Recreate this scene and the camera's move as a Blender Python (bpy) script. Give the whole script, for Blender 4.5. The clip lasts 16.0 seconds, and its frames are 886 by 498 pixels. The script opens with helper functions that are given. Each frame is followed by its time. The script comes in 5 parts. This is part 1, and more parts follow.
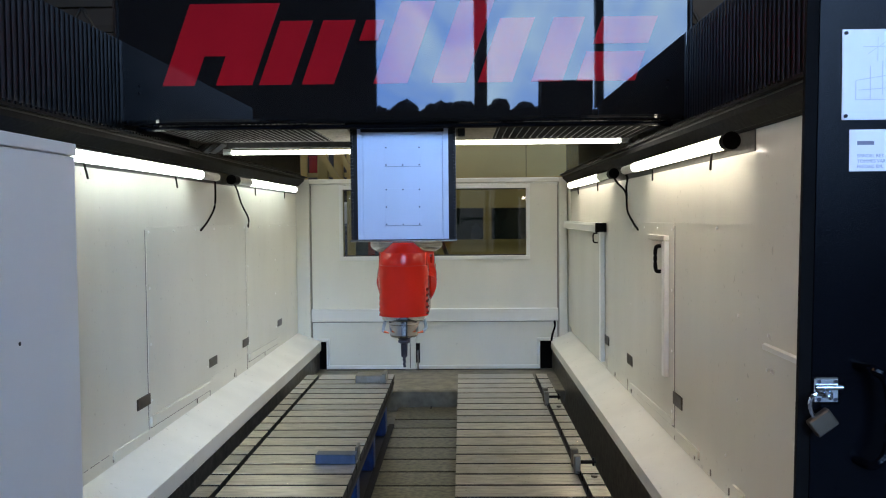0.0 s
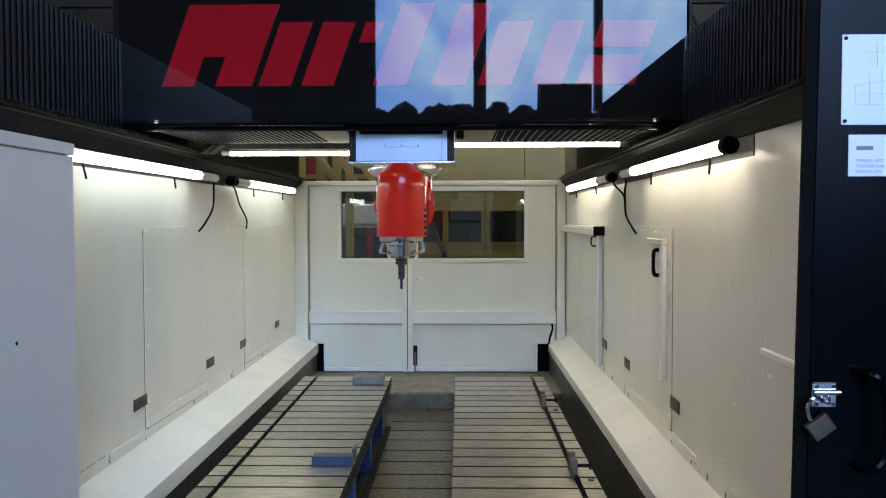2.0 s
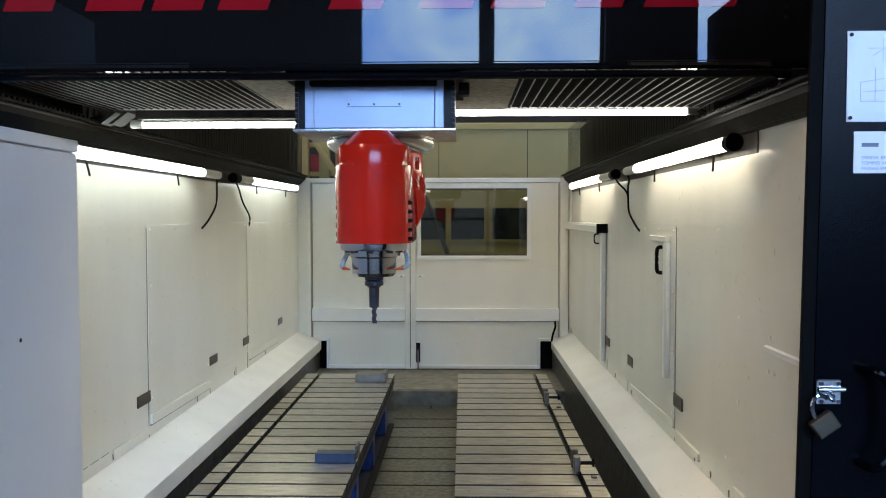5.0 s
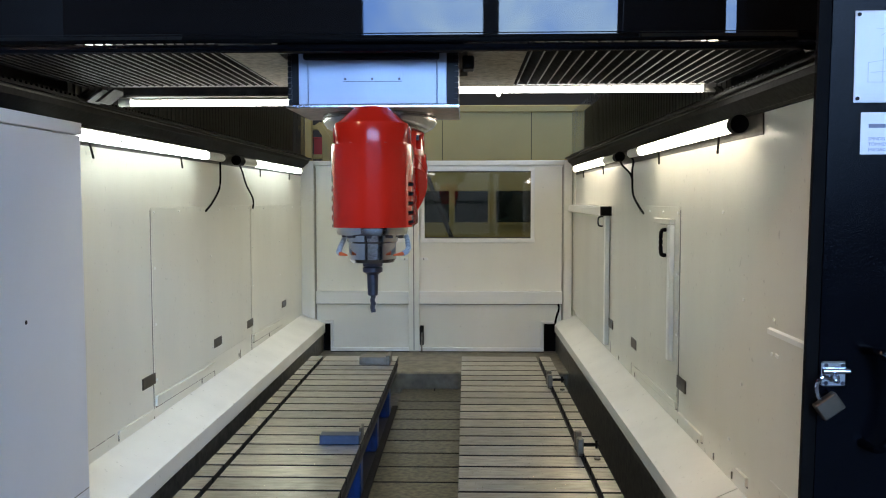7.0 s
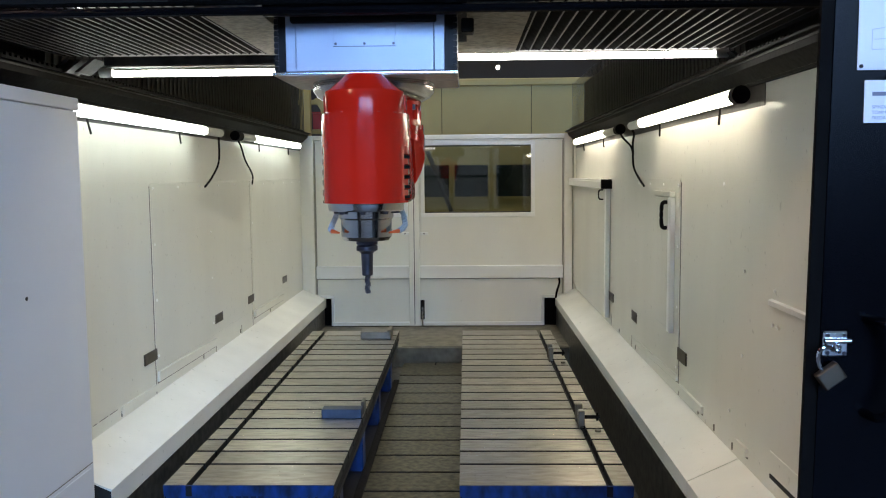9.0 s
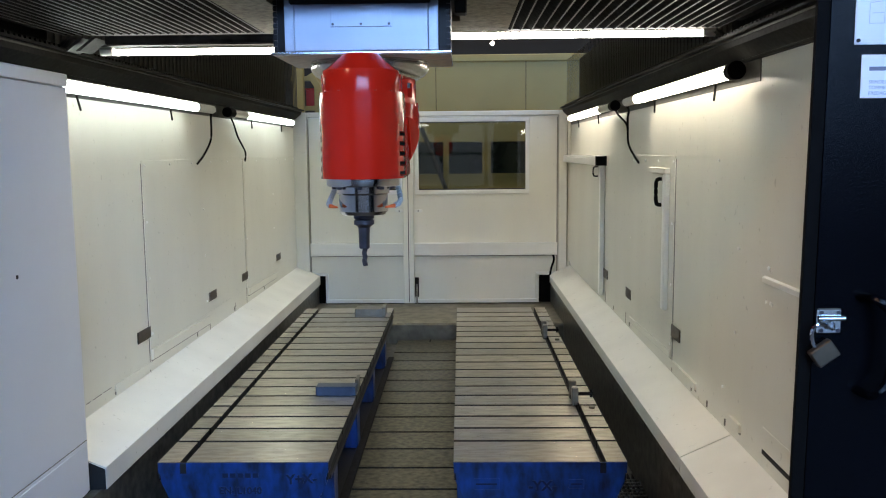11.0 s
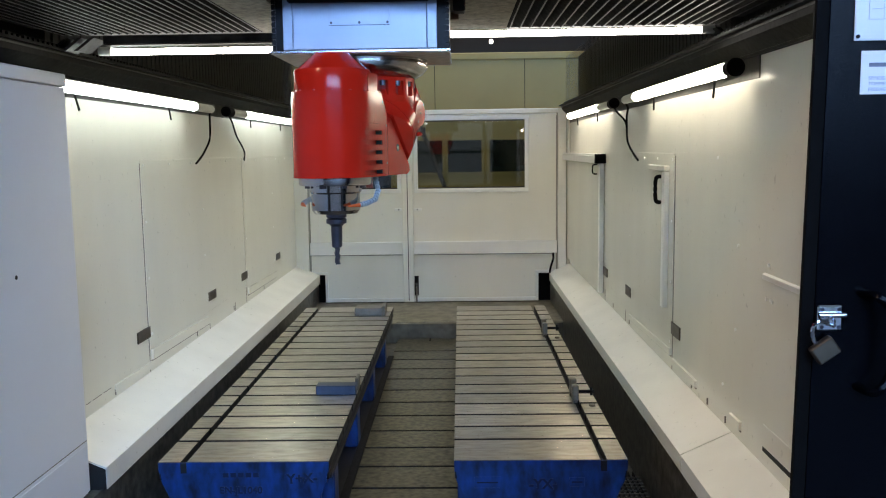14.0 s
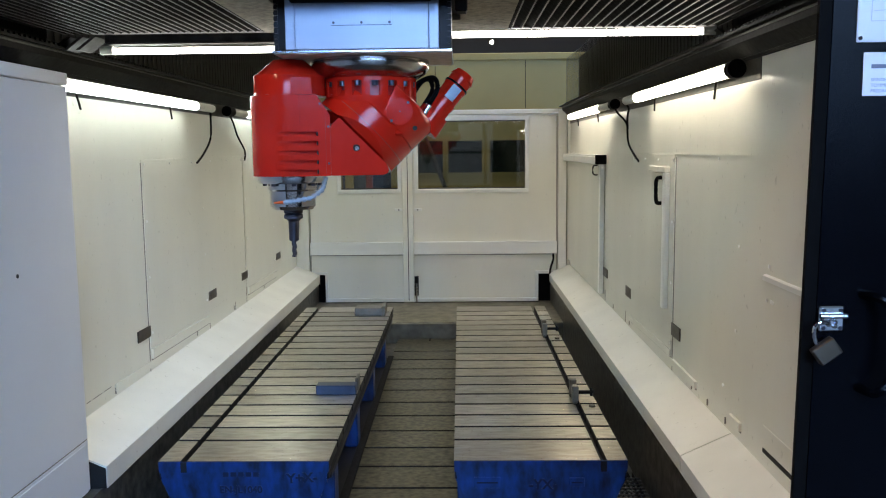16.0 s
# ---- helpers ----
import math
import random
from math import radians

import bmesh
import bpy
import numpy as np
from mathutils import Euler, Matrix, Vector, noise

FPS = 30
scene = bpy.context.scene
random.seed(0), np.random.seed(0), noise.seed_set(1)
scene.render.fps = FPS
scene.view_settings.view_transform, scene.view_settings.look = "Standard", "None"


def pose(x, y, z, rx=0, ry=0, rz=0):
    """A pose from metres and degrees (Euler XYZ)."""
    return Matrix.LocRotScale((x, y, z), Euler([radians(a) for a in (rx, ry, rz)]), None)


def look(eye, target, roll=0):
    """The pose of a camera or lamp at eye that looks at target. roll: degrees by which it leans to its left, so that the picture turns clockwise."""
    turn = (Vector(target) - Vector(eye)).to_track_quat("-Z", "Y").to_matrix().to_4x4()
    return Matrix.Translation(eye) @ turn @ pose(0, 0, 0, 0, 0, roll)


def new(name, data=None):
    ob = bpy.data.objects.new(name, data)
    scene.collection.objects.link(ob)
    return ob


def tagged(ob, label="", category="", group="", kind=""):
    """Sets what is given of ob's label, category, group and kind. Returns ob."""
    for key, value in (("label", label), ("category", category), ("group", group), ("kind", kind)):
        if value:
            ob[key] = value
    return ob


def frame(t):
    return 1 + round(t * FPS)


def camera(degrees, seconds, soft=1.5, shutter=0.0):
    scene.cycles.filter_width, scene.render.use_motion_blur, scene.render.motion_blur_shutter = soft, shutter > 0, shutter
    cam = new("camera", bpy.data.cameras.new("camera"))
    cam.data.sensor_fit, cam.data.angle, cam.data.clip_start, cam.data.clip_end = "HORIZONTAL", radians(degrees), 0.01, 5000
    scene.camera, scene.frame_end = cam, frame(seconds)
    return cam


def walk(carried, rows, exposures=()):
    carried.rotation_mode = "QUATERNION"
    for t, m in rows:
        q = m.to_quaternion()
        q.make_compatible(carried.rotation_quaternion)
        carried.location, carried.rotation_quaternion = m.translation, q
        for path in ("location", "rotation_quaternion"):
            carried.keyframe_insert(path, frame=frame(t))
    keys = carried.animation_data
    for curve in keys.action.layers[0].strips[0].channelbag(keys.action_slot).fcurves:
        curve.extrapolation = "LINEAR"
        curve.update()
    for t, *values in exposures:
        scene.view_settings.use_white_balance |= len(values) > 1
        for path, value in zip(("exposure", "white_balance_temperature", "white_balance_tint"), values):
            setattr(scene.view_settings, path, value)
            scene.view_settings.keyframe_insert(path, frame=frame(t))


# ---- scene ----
cam = camera(55.2, 16.0, soft=1.1)
PATH = [
    (0, (0.051, -4.293, 2.125), (0.006, -2.295, 2.047), -0.5),
    (0.5, (0.052, -4.292, 2.125), (0.009, -2.294, 2.05), -0.4),
    (1, (0.052, -4.29, 2.126), (0.01, -2.292, 2.051), -0.3),
    (1.5, (0.05, -4.291, 2.125), (0.01, -2.293, 2.052), -0.2),
    (2, (0.049, -4.292, 2.124), (0.009, -2.294, 2.052), -0.1),
    (2.5, (0.051, -4.291, 2.126), (0.011, -2.292, 2.054), -0.2),
    (3, (0.052, -4.29, 2.126), (0.013, -2.291, 2.056), -0.2),
    (3.5, (0.054, -4.289, 2.127), (0.017, -2.29, 2.061), -0.2),
    (4, (0.047, -4.293, 2.124), (0.008, -2.294, 2.061), -0.1),
    (6.5, (0.045, -4.286, 2.122), (-0.009, -2.29, 2.008), -0.2),
    (7, (0.043, -4.289, 2.12), (-0.011, -2.294, 2.002), -0.1),
    (7.5, (0.039, -4.291, 2.119), (-0.017, -2.296, 1.994), -0.1),
    (8, (0.043, -4.288, 2.119), (-0.014, -2.294, 1.98), -0.7),
    (8.5, (0.045, -4.283, 2.118), (-0.011, -2.29, 1.958), -0.7),
    (9, (0.043, -4.28, 2.114), (-0.012, -2.289, 1.937), -0.5),
    (11.5, (0.049, -4.261, 2.112), (0.009, -2.276, 1.878), -0.5),
    (12, (0.047, -4.262, 2.111), (0.009, -2.276, 1.877), -0.4),
    (12.5, (0.045, -4.262, 2.111), (0.008, -2.276, 1.874), -0.6),
    (13, (0.041, -4.26, 2.11), (0.002, -2.275, 1.876), -0.6),
    (13.5, (0.043, -4.262, 2.111), (0.003, -2.276, 1.879), -0.6),
    (14, (0.048, -4.259, 2.112), (0.006, -2.273, 1.878), -0.8),
    (14.5, (0.045, -4.26, 2.111), (0.004, -2.274, 1.877), -0.7),
    (15, (0.041, -4.261, 2.109), (0.001, -2.275, 1.874), -0.7),
    (15.5, (0.041, -4.258, 2.11), (0.0, -2.273, 1.873), -0.6),
    (16, (0.042, -4.262, 2.111), (0.001, -2.276, 1.878), -0.6),
]
walk(cam, [(t, look(eye, target, roll)) for t, eye, target, roll in PATH])

# ---------------------------------------------------------------- light
world = bpy.data.worlds.new("world")
scene.world = world
world.use_nodes = True
sky = world.node_tree.nodes.new("ShaderNodeTexSky")
sky.sky_type, sky.sun_disc = "NISHITA", False
sky.sun_elevation, sky.sun_rotation = radians(35), radians(150)
world.node_tree.links.new(sky.outputs[0], world.node_tree.nodes["Background"].inputs[0])
world.node_tree.nodes["Background"].inputs[1].default_value = 0.1
scene.view_settings.exposure = 0.0


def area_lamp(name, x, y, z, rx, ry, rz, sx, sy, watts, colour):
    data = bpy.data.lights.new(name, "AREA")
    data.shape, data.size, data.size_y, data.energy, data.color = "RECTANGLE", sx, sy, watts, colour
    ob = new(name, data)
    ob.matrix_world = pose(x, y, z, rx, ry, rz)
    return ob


# fill light added under the closed hall roof; no skylight is built
area_lamp("hall_fill_light", 3.0, -6.5, 9.9, 0, 0, 0, 14, 13, 104, (0.62, 0.80, 1.0))
area_lamp("hall_fill_light", 1.0, 8.0, 9.9, 0, 0, 0, 14, 9, 900, (1.0, 0.94, 0.80))


# unseen warm lamp, added for the warm east wall, high in front of the machine
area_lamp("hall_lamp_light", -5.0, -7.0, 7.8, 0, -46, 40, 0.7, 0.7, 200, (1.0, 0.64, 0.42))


# ---------------------------------------------------------------- materials
def material(name, base, rough=0.5, metal=0.0, vary=0.12, scale=6.0, bump=0.05, bump_scale=60.0, second=None, blotch=0.5, spec=0.5, coat=0.0, stretch=(1, 1, 1), pieces=0.0, specks=0.0):
    m = bpy.data.materials.new(name)
    m.use_nodes = True
    nt = m.node_tree
    b = nt.nodes["Principled BSDF"]
    co = nt.nodes.new("ShaderNodeTexCoord")
    mp = nt.nodes.new("ShaderNodeMapping")
    mp.inputs["Scale"].default_value = stretch
    nt.links.new(co.outputs["Object"], mp.inputs[0])
    n1 = nt.nodes.new("ShaderNodeTexNoise")
    n1.inputs["Scale"].default_value, n1.inputs["Detail"].default_value = scale, 6
    n2 = nt.nodes.new("ShaderNodeTexNoise")
    n2.inputs["Scale"].default_value, n2.inputs["Detail"].default_value = bump_scale, 4
    for n in (n1, n2):
        nt.links.new(mp.outputs[0], n.inputs["Vector"])
    ramp = nt.nodes.new("ShaderNodeValToRGB")
    dark = tuple(c * (1 - vary) for c in base) if second is None else second
    ramp.color_ramp.elements[0].color = (*dark, 1)
    ramp.color_ramp.elements[1].color = (*base, 1)
    ramp.color_ramp.elements[0].position = max(0.0, blotch - 0.2)
    ramp.color_ramp.elements[1].position = min(1.0, blotch + 0.15)
    nt.links.new(n1.outputs[0], ramp.inputs[0])
    if specks:
        n3, cut, mix = nt.nodes.new("ShaderNodeTexNoise"), nt.nodes.new("ShaderNodeMapRange"), nt.nodes.new("ShaderNodeMix")
        n3.inputs["Scale"].default_value, n3.inputs["Detail"].default_value = 26, 8
        cut.inputs["From Min"].default_value, cut.inputs["From Max"].default_value, cut.inputs["To Max"].default_value = 0.66, 0.74, specks
        mix.data_type = "RGBA"
        mix.inputs[7].default_value = (0.10, 0.085, 0.06, 1)
        nt.links.new(co.outputs["Object"], n3.inputs["Vector"])
        nt.links.new(n3.outputs[0], cut.inputs[0])
        nt.links.new(cut.outputs[0], mix.inputs[0])
        nt.links.new(ramp.outputs[0], mix.inputs[6])
        nt.links.new(mix.outputs[2], b.inputs["Base Color"])
    elif pieces:
        info, rng, mul = nt.nodes.new("ShaderNodeObjectInfo"), nt.nodes.new("ShaderNodeMapRange"), nt.nodes.new("ShaderNodeVectorMath")
        rng.inputs["To Min"].default_value, rng.inputs["To Max"].default_value = 1 - pieces, 1 + pieces * 0.6
        mul.operation = "SCALE"
        nt.links.new(info.outputs["Random"], rng.inputs[0])
        nt.links.new(ramp.outputs[0], mul.inputs[0])
        nt.links.new(rng.outputs[0], mul.inputs["Scale"])
        nt.links.new(mul.outputs[0], b.inputs["Base Color"])
    else:
        nt.links.new(ramp.outputs[0], b.inputs["Base Color"])
    mr = nt.nodes.new("ShaderNodeMapRange")
    mr.inputs["To Min"].default_value, mr.inputs["To Max"].default_value = max(0.02, rough * (0.8 if bump else 0.93)), min(1.0, rough * (1.25 if bump else 1.1))
    nt.links.new(n2.outputs[0], mr.inputs[0])
    nt.links.new(mr.outputs[0], b.inputs["Roughness"])
    b.inputs["Metallic"].default_value = metal
    b.inputs["Specular IOR Level"].default_value = spec
    b.inputs["Coat Weight"].default_value = coat
    b.inputs["Coat Roughness"].default_value = 0.04
    if bump:
        bp = nt.nodes.new("ShaderNodeBump")
        bp.inputs["Strength"].default_value, bp.inputs["Distance"].default_value = bump, 0.004
        nt.links.new(n2.outputs[0], bp.inputs["Height"])
        nt.links.new(bp.outputs[0], b.inputs["Normal"])
    return m


def glow(name, colour, strength):
    m = bpy.data.materials.new(name)
    m.use_nodes = True
    b = m.node_tree.nodes["Principled BSDF"]
    b.inputs["Base Color"].default_value = (0.9, 0.9, 0.9, 1)
    b.inputs["Emission Color"].default_value = (*colour, 1)
    b.inputs["Emission Strength"].default_value = strength
    return m


def pane_glass():
    m = bpy.data.materials.new("pane_glass")
    m.use_nodes = True
    nt = m.node_tree
    out = nt.nodes["Material Output"]
    nt.nodes.remove(nt.nodes["Principled BSDF"])
    a, g, mix = nt.nodes.new("ShaderNodeBsdfTransparent"), nt.nodes.new("ShaderNodeBsdfGlossy"), nt.nodes.new("ShaderNodeMixShader")
    a.inputs[0].default_value = (0.82, 0.84, 0.80, 1)
    g.inputs["Roughness"].default_value = 0.03
    mix.inputs[0].default_value = 0.08
    nt.links.new(a.outputs[0], mix.inputs[1])
    nt.links.new(g.outputs[0], mix.inputs[2])
    nt.links.new(mix.outputs[0], out.inputs[0])
    return m


# Grey for seams, and for shadow lines painted under strips and door rails.
SEAM_SHADE = material("grey_seam_and_shade", (0.22, 0.21, 0.18), 0.6, vary=0.3, scale=20, bump=0)
def sky_glow():
    m = bpy.data.materials.new("cloudy_sky")
    m.use_nodes = True
    nt = m.node_tree
    nt.nodes.remove(nt.nodes["Principled BSDF"])
    em, n, ramp, co = nt.nodes.new("ShaderNodeEmission"), nt.nodes.new("ShaderNodeTexNoise"), nt.nodes.new("ShaderNodeValToRGB"), nt.nodes.new("ShaderNodeTexCoord")
    n.inputs["Scale"].default_value, n.inputs["Detail"].default_value, n.inputs["Distortion"].default_value = 0.55, 7, 0.6
    ramp.color_ramp.elements[0].position, ramp.color_ramp.elements[1].position = 0.36, 0.68
    ramp.color_ramp.elements[0].color, ramp.color_ramp.elements[1].color = (0.17, 0.37, 0.95, 1), (0.48, 0.71, 1.0, 1)
    nt.links.new(co.outputs["Object"], n.inputs["Vector"])
    nt.links.new(n.outputs[0], ramp.inputs[0])
    nt.links.new(ramp.outputs[0], em.inputs[0])
    em.inputs[1].default_value = 23.5
    nt.links.new(em.outputs[0], nt.nodes["Material Output"].inputs[0])
    return m


SKY = sky_glow()
# Glow of an added sheet that gives the steel parts something to reflect.
GATE_GLOW = glow("reflection_glow", (0.58, 0.74, 1.0), 0.1)
TREES = material("far_tree_tops", (0.02, 0.025, 0.02), 0.9, vary=0.4, scale=5, bump=0)
WHITE = material("cream_paint", (0.84, 0.835, 0.735), 0.24, vary=0.06, scale=2.2, bump=0, bump_scale=3, stretch=(1, 1, 0.3), specks=0.22)
WHITE_DOOR = material("white_paint", (0.82, 0.83, 0.78), 0.35, vary=0.04, scale=1.5, bump=0, bump_scale=3)
GREY_PANEL = material("pale_grey_paint", (0.78, 0.80, 0.82), 0.4, vary=0.05, scale=1.5, bump=0.05, bump_scale=30)
APRON = material("apron_paint", (0.80, 0.80, 0.74), 0.4, vary=0.10, scale=2.5, bump=0.04, bump_scale=18, specks=0.3)
BLACK_GLOSS = material("gloss_black_panel", (0.007, 0.007, 0.007), 0.012, vary=0.2, scale=3, bump=0.012, bump_scale=3, spec=0.32)
RED_DECAL = material("red_decal", (0.27, 0.007, 0.012), 0.015, vary=0.1, scale=3, bump=0.012, bump_scale=3, spec=0.32)
BLACK_SHEET = material("black_bellows_cloth", (0.008, 0.007, 0.007), 0.36, vary=0.5, scale=9, bump=0.35, bump_scale=22, spec=0.13, stretch=(1, 1, 0.25))
DARK_STEEL = material("oily_dark_steel", (0.010, 0.009, 0.008), 0.55, metal=0.0, spec=0.12, vary=0.5, scale=5, bump=0.12, bump_scale=40)
RAIL_GREY = material("dark_grey_strip", (0.055, 0.052, 0.045), 0.45, metal=0.3, vary=0.4, scale=6, bump=0.08, bump_scale=30)
PIT = material("oily_pit_iron", (0.125, 0.12, 0.10), 0.33, vary=0.6, scale=14, bump=0.3, bump_scale=30, second=(0.016, 0.015, 0.013), blotch=0.53)
HAMMER = material("hammered_black_paint", (0.0015, 0.002, 0.0035), 0.085, vary=0.3, scale=8, bump=0.17, bump_scale=360, spec=0.09)
RUBBER = material("black_rubber", (0.004, 0.004, 0.004), 0.6, vary=0.3, scale=12, bump=0.1, spec=0.04)
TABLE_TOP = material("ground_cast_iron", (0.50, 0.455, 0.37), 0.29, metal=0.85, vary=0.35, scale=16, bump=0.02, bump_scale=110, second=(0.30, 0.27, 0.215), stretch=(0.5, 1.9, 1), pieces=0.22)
BED = material("oily_bed_plate", (0.20, 0.18, 0.115), 0.36, metal=0.7, vary=0.5, scale=26, bump=0.14, bump_scale=70, second=(0.055, 0.048, 0.03), stretch=(0.9, 1.1, 1), pieces=0.25)
BLUE = material("blue_machine_paint", (0.011, 0.060, 0.26), 0.35, vary=0.4, scale=15, bump=0.3, bump_scale=25, second=(0.005, 0.010, 0.03), blotch=0.54, stretch=(1, 1, 0.45))
STEEL = material("brushed_steel", (0.60, 0.59, 0.58), 0.13, metal=1.0, vary=0.25, scale=12, bump=0.03, bump_scale=80)
RING_STEEL = material("oiled_ring_steel", (0.50, 0.49, 0.47), 0.22, metal=1.0, vary=0.3, scale=14, bump=0.03, bump_scale=70)
DARK_TOOL = material("blackened_tool_steel", (0.09, 0.09, 0.11), 0.3, metal=0.9, vary=0.3, scale=20, bump=0.05)
RAM_PAINT = material("ram_cover_sheet", (0.37, 0.43, 0.53), 0.38, metal=0.35, vary=0.08, scale=3, bump=0.04, bump_scale=30, stretch=(1, 1, 0.3))
RED = material("red_head_paint", (0.55, 0.017, 0.007), 0.14, vary=0.14, scale=5, bump=0.012, bump_scale=26, spec=0.27)
RED_DARK = material("dark_red_paint", (0.33, 0.012, 0.010), 0.3, vary=0.15, scale=8, bump=0.03)
PALE_CAST = material("pale_cast_plate", (0.64, 0.60, 0.49), 0.45, vary=0.3, scale=30, bump=0.1, bump_scale=60, second=(0.46, 0.43, 0.34), spec=0.3)
SILL = material("worn_sill_steel", (0.20, 0.18, 0.135), 0.5, vary=0.4, scale=9, bump=0.1, bump_scale=40, second=(0.10, 0.09, 0.065), spec=0.3)
# Near-black that paints the shade inside holes, slots and hollows.
RECESS_SHADE = material("painted_recess_shade", (0.006, 0.006, 0.006), 0.7, vary=0.2, bump=0)
BLOTCH_PLATE = material("speckled_beige_plate", (0.30, 0.27, 0.20), 0.55, vary=0.4, scale=40, bump=0.2, bump_scale=60, second=(0.15, 0.13, 0.095), spec=0.1)
PLEAT_EDGE = material("dull_grey_edge", (0.06, 0.056, 0.05), 0.4, metal=0.5, vary=0.5, scale=20)
PLEAT = material("dark_pleat_sheet", (0.009, 0.0085, 0.008), 0.8, metal=0.0, vary=0.4, scale=10, spec=0.06)
LAMP_WEST = glow("cool_lamp_tube_glow", (0.91, 1.0, 0.95), 16.8)
LAMP_EAST = glow("warm_lamp_tube_glow", (1.0, 0.89, 0.71), 21.5)
LAMP_STRIP = glow("strip_tube_glow", (1.0, 0.95, 0.86), 9.0)
LAMP_CLEAR = material("lamp_end_plastic", (0.55, 0.55, 0.50), 0.3, vary=0.1)
HALL_BEIGE = material("beige_hall_panel", (0.385, 0.31, 0.105), 0.55, vary=0.12, scale=1.2, bump=0.05)
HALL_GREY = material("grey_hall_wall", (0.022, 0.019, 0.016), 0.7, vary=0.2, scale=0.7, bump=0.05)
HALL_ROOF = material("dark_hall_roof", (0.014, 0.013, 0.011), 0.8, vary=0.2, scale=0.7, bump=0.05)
CONCRETE = material("hall_concrete", (0.06, 0.058, 0.055), 0.6, vary=0.3, scale=2, bump=0.1)
PLATE_DARK = material("bronze_brown_plate", (0.10, 0.085, 0.065), 0.4, metal=0.5, vary=0.4, scale=30, bump=0.1)
SIGN = material("white_sign_plate", (0.74, 0.77, 0.80), 0.35, vary=0.05, scale=8, bump=0.02)
PAPER = material("white_paper", (0.78, 0.79, 0.82), 0.6, vary=0.04, scale=9, bump=0.02)
INK = material("grey_ink", (0.16, 0.17, 0.24), 0.6, vary=0.1, bump=0)
NOTICE_INK = material("blue_grey_ink", (0.28, 0.31, 0.42), 0.6, vary=0.1, bump=0)
FAINT_INK = material("faint_grey_ink", (0.60, 0.63, 0.68), 0.6, vary=0.1, bump=0)
BRASS = material("dull_brass", (0.11, 0.09, 0.065), 0.45, metal=0.8, vary=0.3, scale=20)
CHROME = material("chrome", (0.75, 0.77, 0.80), 0.12, metal=1.0, vary=0.1, scale=20, bump=0.02)
BLUE_STEEL = material("blued_steel_block", (0.045, 0.068, 0.12), 0.35, metal=0.5, vary=0.3, scale=15, bump=0.06)
IRON_BLOCK = material("bare_iron_block", (0.22, 0.205, 0.175), 0.4, metal=0.8, vary=0.3, scale=15, bump=0.06)
ORANGE = material("orange_plastic", (0.75, 0.14, 0.03), 0.4, vary=0.1, bump=0)
HOSE = material("grey_blue_hose", (0.33, 0.41, 0.48), 0.4, vary=0.15, scale=30)
GREEN_SCREEN = material("dark_window_tint", (0.012, 0.02, 0.018), 0.12, vary=0.3, scale=3, bump=0)
# Near-black: shade in table slots and rib gaps is put into this colour.
NEAR_BLACK = material("near_black_slot_shade", (0.010, 0.009, 0.008), 0.5, vary=0.4, scale=20, bump=0)
GLASS = pane_glass()


# ---------------------------------------------------------------- mesh helpers
def mesh_of(name, bm, mat, smooth=False):
    bmesh.ops.recalc_face_normals(bm, faces=bm.faces)
    me = bpy.data.meshes.new(name)
    bm.to_mesh(me)
    bm.free()
    me.materials.append(mat)
    if smooth:
        me.shade_smooth()
        me.set_sharp_from_angle(angle=radians(35))
    return me


def part(name, bm, mat, parent=None, label="", smooth=False):
    ob = new(name, mesh_of(name, bm, mat, smooth))
    ob.parent = parent
    return tagged(ob, label)


def share(name, me, parent, m):
    ob = new(name, me)
    ob.parent = parent
    ob.matrix_basis = m
    return ob


def thing(name, label, category, group="", kind="", at=(0, 0, 0)):
    ob = new(name)
    ob.location = at
    return tagged(ob, label, category, group, kind)


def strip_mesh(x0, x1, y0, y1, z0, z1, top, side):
    """A ground strip: bright upper face, flanks blackened for the shade in the slots."""
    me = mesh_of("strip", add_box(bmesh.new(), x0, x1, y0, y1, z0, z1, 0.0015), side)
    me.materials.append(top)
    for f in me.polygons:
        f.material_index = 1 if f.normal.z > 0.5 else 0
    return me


def add_box(bm, x0, x1, y0, y1, z0, z1, bevel=0.0, m=None):
    q = Matrix.Translation(((x0 + x1) / 2, (y0 + y1) / 2, (z0 + z1) / 2)) @ Matrix.Diagonal((abs(x1 - x0), abs(y1 - y0), abs(z1 - z0), 1))
    got = bmesh.ops.create_cube(bm, size=1.0, matrix=(m or Matrix()) @ q)
    if bevel:
        es = list({e for v in got["verts"] for e in v.link_edges})
        bmesh.ops.bevel(bm, geom=es, offset=bevel, segments=1, affect="EDGES")
    return bm


def box(x0, x1, y0, y1, z0, z1, bevel=0.0):
    return add_box(bmesh.new(), x0, x1, y0, y1, z0, z1, bevel)


def add_rod(bm, a, b, r, r2=None, seg=20, caps=True):
    a, b = Vector(a), Vector(b)
    d = b - a
    m = Matrix.Translation((a + b) / 2) @ d.to_track_quat("Z", "Y").to_matrix().to_4x4()
    bmesh.ops.create_cone(bm, cap_ends=caps, segments=seg, radius1=r, radius2=r if r2 is None else r2, depth=d.length, matrix=m)
    return bm


def rod(a, b, r, r2=None, seg=20):
    return add_rod(bmesh.new(), a, b, r, r2, seg)


